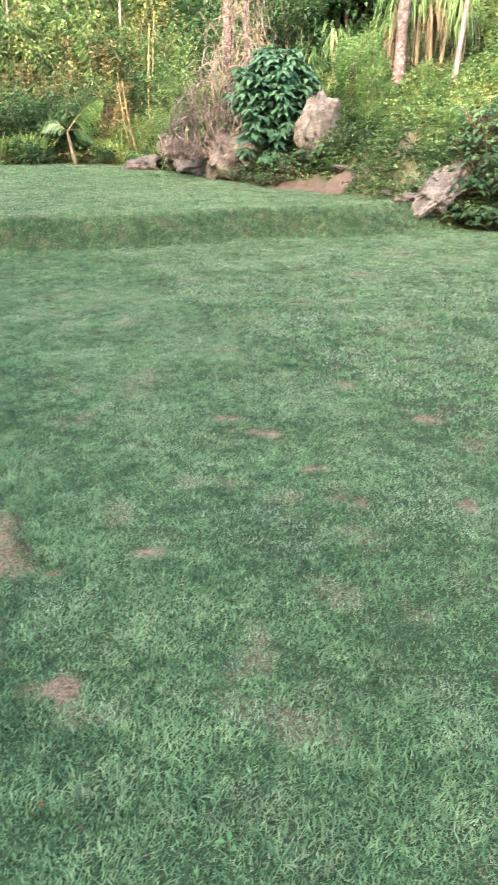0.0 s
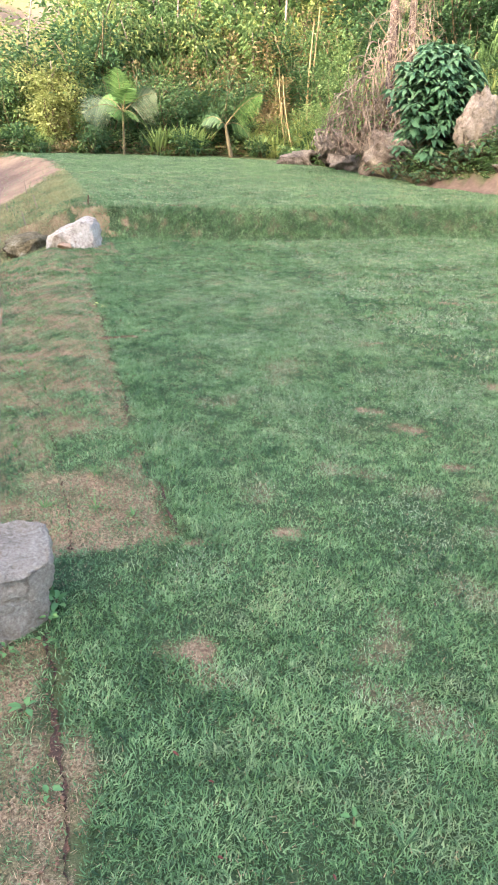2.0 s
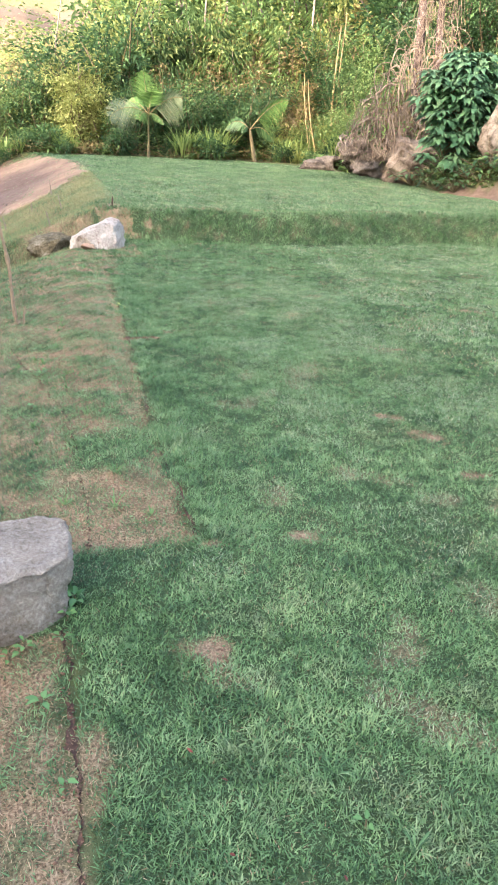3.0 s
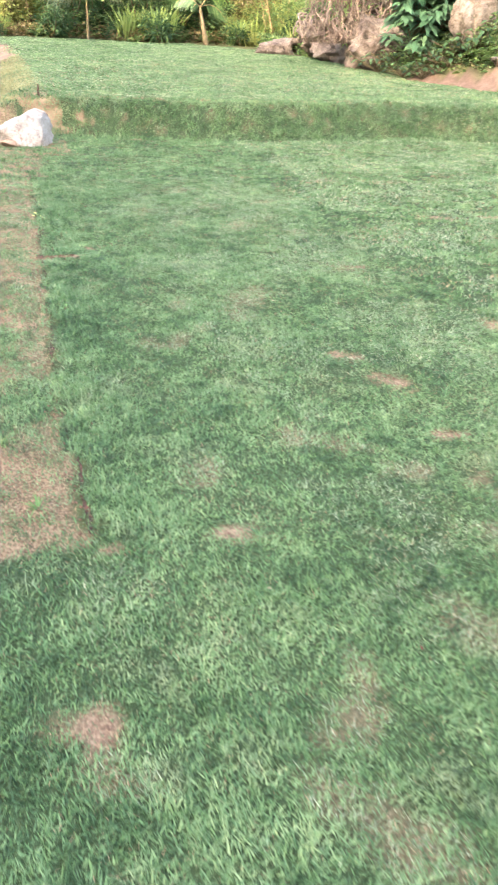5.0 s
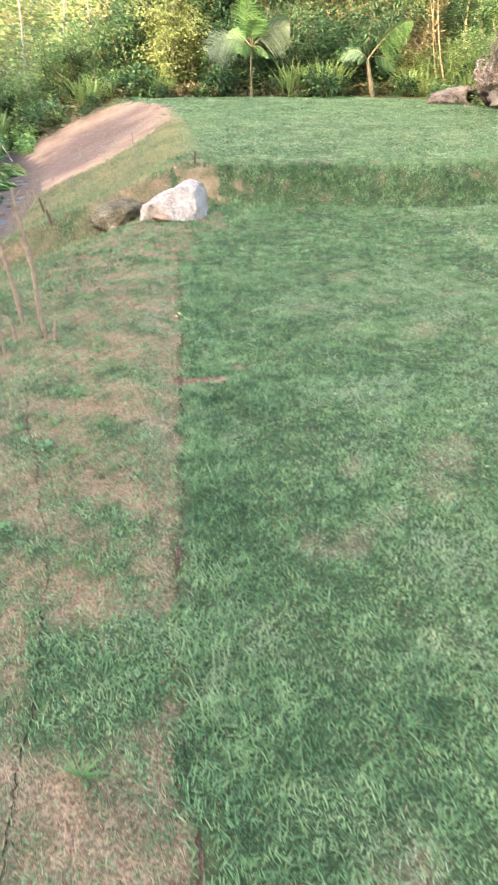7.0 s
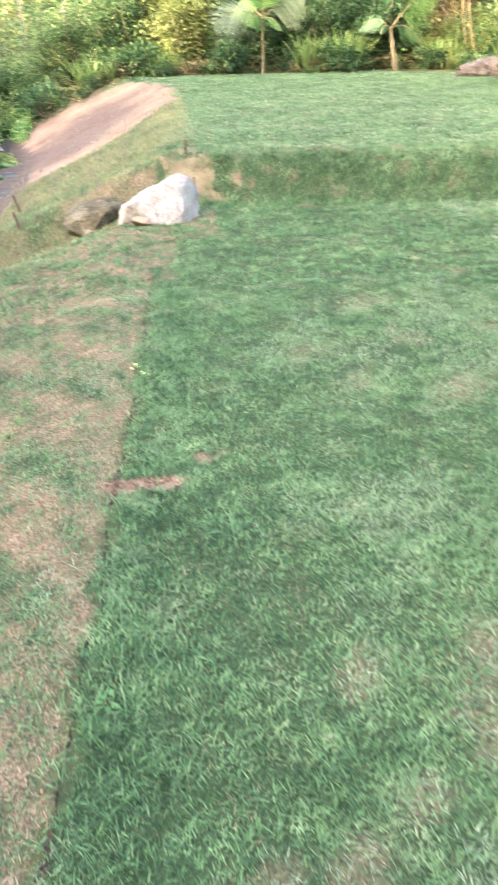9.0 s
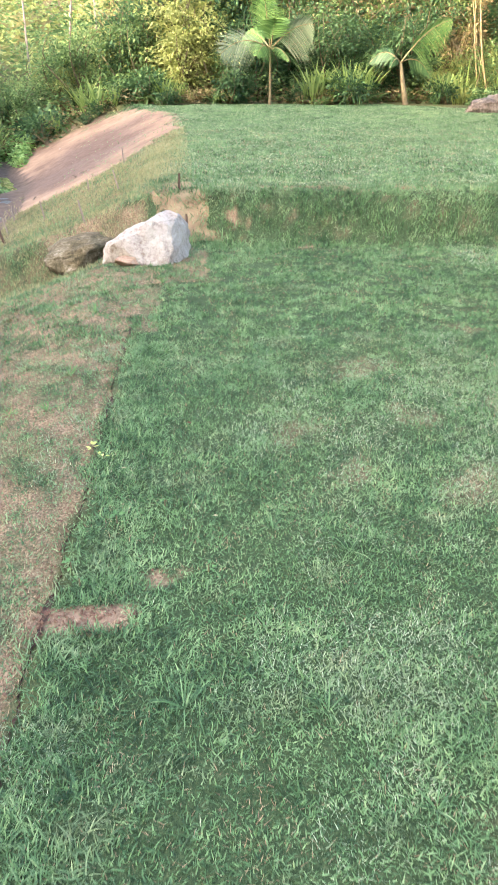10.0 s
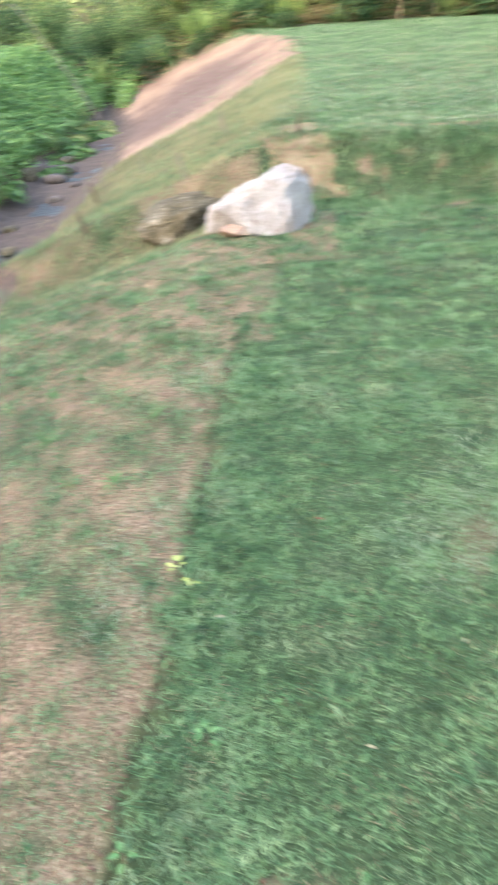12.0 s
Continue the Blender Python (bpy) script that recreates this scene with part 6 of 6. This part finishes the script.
for k, (x, y, count, tall) in enumerate(((11.2, 11.75, 150, 0.75), (11.5, 11.5, 170, 0.7), (11.2, 11.3, 150, 0.45), (11.8, 11.2, 170, 0.65), (11.55, 12.1, 130, 0.6), (12.1, 11.8, 130, 0.6), (11.0, 11.55, 120, 0.4), (10.95, 11.85, 90, 0.3), (11.25, 12.0, 120, 0.5), (11.6, 11.0, 120, 0.4))):
    build_dark_plant(x, y, count, 0.15, 180 + k, "broad-leaved dark green plant beside the rock slab", tall)
for k, (x, y) in enumerate(((9.0, 16.9), (8.75, 17.15), (9.05, 15.7), (9.4, 15.4), (8.9, 16.2), (9.7, 15.2), (9.95, 15.05), (10.25, 15.0), (9.55, 15.5), (10.5, 14.9), (9.3, 15.75))):
    build_dark_plant(x, y, 34, 0.13, 84 + k, "low leafy plant at the foot of the hill", 0.32)


def build_pole():
    t = np.linspace(0, 1, 8)
    path = np.stack([-3.0 + 1.15 * t, 19.8 + 0.1 * np.sin(3 * t), 1.78 - 1.75 * t + 0.05 * np.sin(4 * t)], 1)[None]
    path[0, :, 2] += float(land(-1.85, 19.8)) * 0 - 0.35
    ob = link_mesh("fallen_branch", quick_mesh("fallen_branch", *tubes(path, (0.010 + 0.006 * t)[None], 7)), M_BARK_PALE)
    tagged(ob, "pale bare fallen branch leaning over the stream", "branch")


build_pole()


# soil of the open joints; also colours the painted edge shadow
M_SOIL_DARK = rough_material("dark_open_soil", [(0.34, (0.020, 0.012, 0.009)), (0.5, (0.055, 0.030, 0.021)), (0.66, (0.16, 0.080, 0.050))], 30.0, 160.0, 0.95, 0.9, 0.01)
M_CLOD = rough_material("reddish_clods", [(0.34, (0.070, 0.036, 0.024)), (0.5, (0.15, 0.082, 0.054)), (0.66, (0.25, 0.150, 0.100))], 25.0, 160.0, 0.95, 0.9, 0.006)


def build_joint_or_shade(label, ys, middle, broad, seed):
    """Dark open joint between two laid turves, or painted edge shadow, ragged both sides."""
    rng = np.random.default_rng(seed)
    x = middle(ys) + rng.normal(0, 0.004, len(ys))
    half = np.clip(broad(ys) * rng.uniform(0.5, 1.5, len(ys)), 0.001, 0.06)
    rows = [np.stack([x + k * half, ys + rng.normal(0, 0.003, len(ys)), land(x + k * half, ys) + 0.006 - 0.004 * (abs(k) < 0.5)], 1) for k in (-1, -0.2, 0.4, 1)]
    n = len(ys)
    faces = np.concatenate([np.arange(n - 1)[:, None] + [k * n, (k + 1) * n, (k + 1) * n + 1, k * n + 1] for k in range(3)])
    tagged(link_mesh("turf_joint_and_shade", quick_mesh("turf_joint_and_shade", np.concatenate(rows), faces), M_SOIL_DARK), label, "soil", kind="stuff")


build_joint_or_shade("dark open joint beside the dried turf near the boulder", np.arange(0.9, 2.42, 0.014), lambda y: 0.21 + 0.012 * waves(y * 0, y, 0.16, 1.4), lambda y: 0.006 + 0.012 * waves(y * 0, y, 0.12, 2.2), 1)
# dark strip that paints the shadow beside the dried turf's lip
build_joint_or_shade("broken dark joint and painted shadow line along the dried turf's edge", np.arange(3.0, 9.3, 0.02), lambda y: np.interp(y, SOD_Y, SOD_X) + 0.010 + 0.012 * waves(y * 0, y, 0.25, 1.4), lambda y: 0.016 * waves(y * 0, y, 0.3, 2.2) - 0.002, 2)
build_joint_or_shade("dark seam between the two rows of dried turf", np.arange(3.0, 7.0, 0.02), lambda y: 0.36 - 0.17 * np.clip(y - 4.7, 0, 9) + 0.02 * waves(y * 0, y, 0.4, 0.4), lambda y: 0.011 * waves(y * 0, y, 0.11, 5.2) - 0.005, 3)


def build_clods():
    """Crumbs of reddish soil in the bare spots, the open notch and the joints."""
    rng = np.random.default_rng(47)
    x, y = scatter(rng, 0.0, 3.6, 1.2, 7.4, 900, lambda x, y: np.clip(earthiness(x, y) * 1.2, 0, 1) * 0.8)
    jy = rng.uniform(1.0, 2.4, 90)
    ly = rng.uniform(3.0, 9.0, 220)
    x = np.concatenate([x, 0.19 + rng.normal(0, 0.03, 90), np.interp(ly, SOD_Y, SOD_X) - np.abs(rng.normal(0, 0.035, 220)), rng.normal(1.03, 0.09, 120)])
    y = np.concatenate([y, jy, ly, rng.normal(6.34, 0.025, 120)])
    count = len(x)
    size = rng.uniform(0.0025, 0.0075, count)
    corner = np.array([[1, 0, 0], [-0.1, 1, 0.1], [-1, 0.1, 0], [0.1, -1, -0.1], [0, 0.1, 0.8], [0, 0, -0.6]])
    jitter = corner[None] * rng.uniform(0.6, 1.3, (count, 6, 1)) + rng.normal(0, 0.12, (count, 6, 3))
    points = (np.stack([x, y, land(x, y) + 0.006], 1)[:, None] + jitter * size[:, None, None]).reshape(-1, 3)
    start = np.arange(count)[:, None] * 6
    faces = np.concatenate([start + f for f in ([0, 1, 4], [1, 2, 4], [2, 3, 4], [3, 0, 4], [1, 0, 5], [2, 1, 5], [3, 2, 5], [0, 3, 5])])
    tagged(link_mesh("soil_clods", quick_mesh("soil_clods", points, faces), M_CLOD), "reddish crumbs of soil in the bare spots of the turf", "soil", kind="stuff")


build_clods()


def build_pebbles():
    rng = np.random.default_rng(44)
    x, y = scatter(rng, -1.3, 1.6, 13.2, 23.0, 2, lambda x, y: earthiness(x, y))
    size = rng.uniform(0.012, 0.035, len(x))
    corner = np.array([[1, 0, 0], [-0.5, 0.9, 0], [-0.5, -0.9, 0], [0, 0, 1.0], [0.1, 0, -0.6]])
    points = (np.stack([x, y, land(x, y) + 0.005], 1)[:, None] + corner[None] * size[:, None, None]).reshape(-1, 3)
    start = np.arange(len(x))[:, None] * 5
    faces = np.concatenate([start + f for f in ([0, 1, 3], [1, 2, 3], [2, 0, 3], [1, 0, 4], [2, 1, 4], [0, 2, 4])])
    tagged(link_mesh("pebbles", quick_mesh("pebbles", points, faces, False), M_ROCK_PINK), "small pale pebbles scattered on the bare earth", "pebbles", kind="stuff")


build_pebbles()
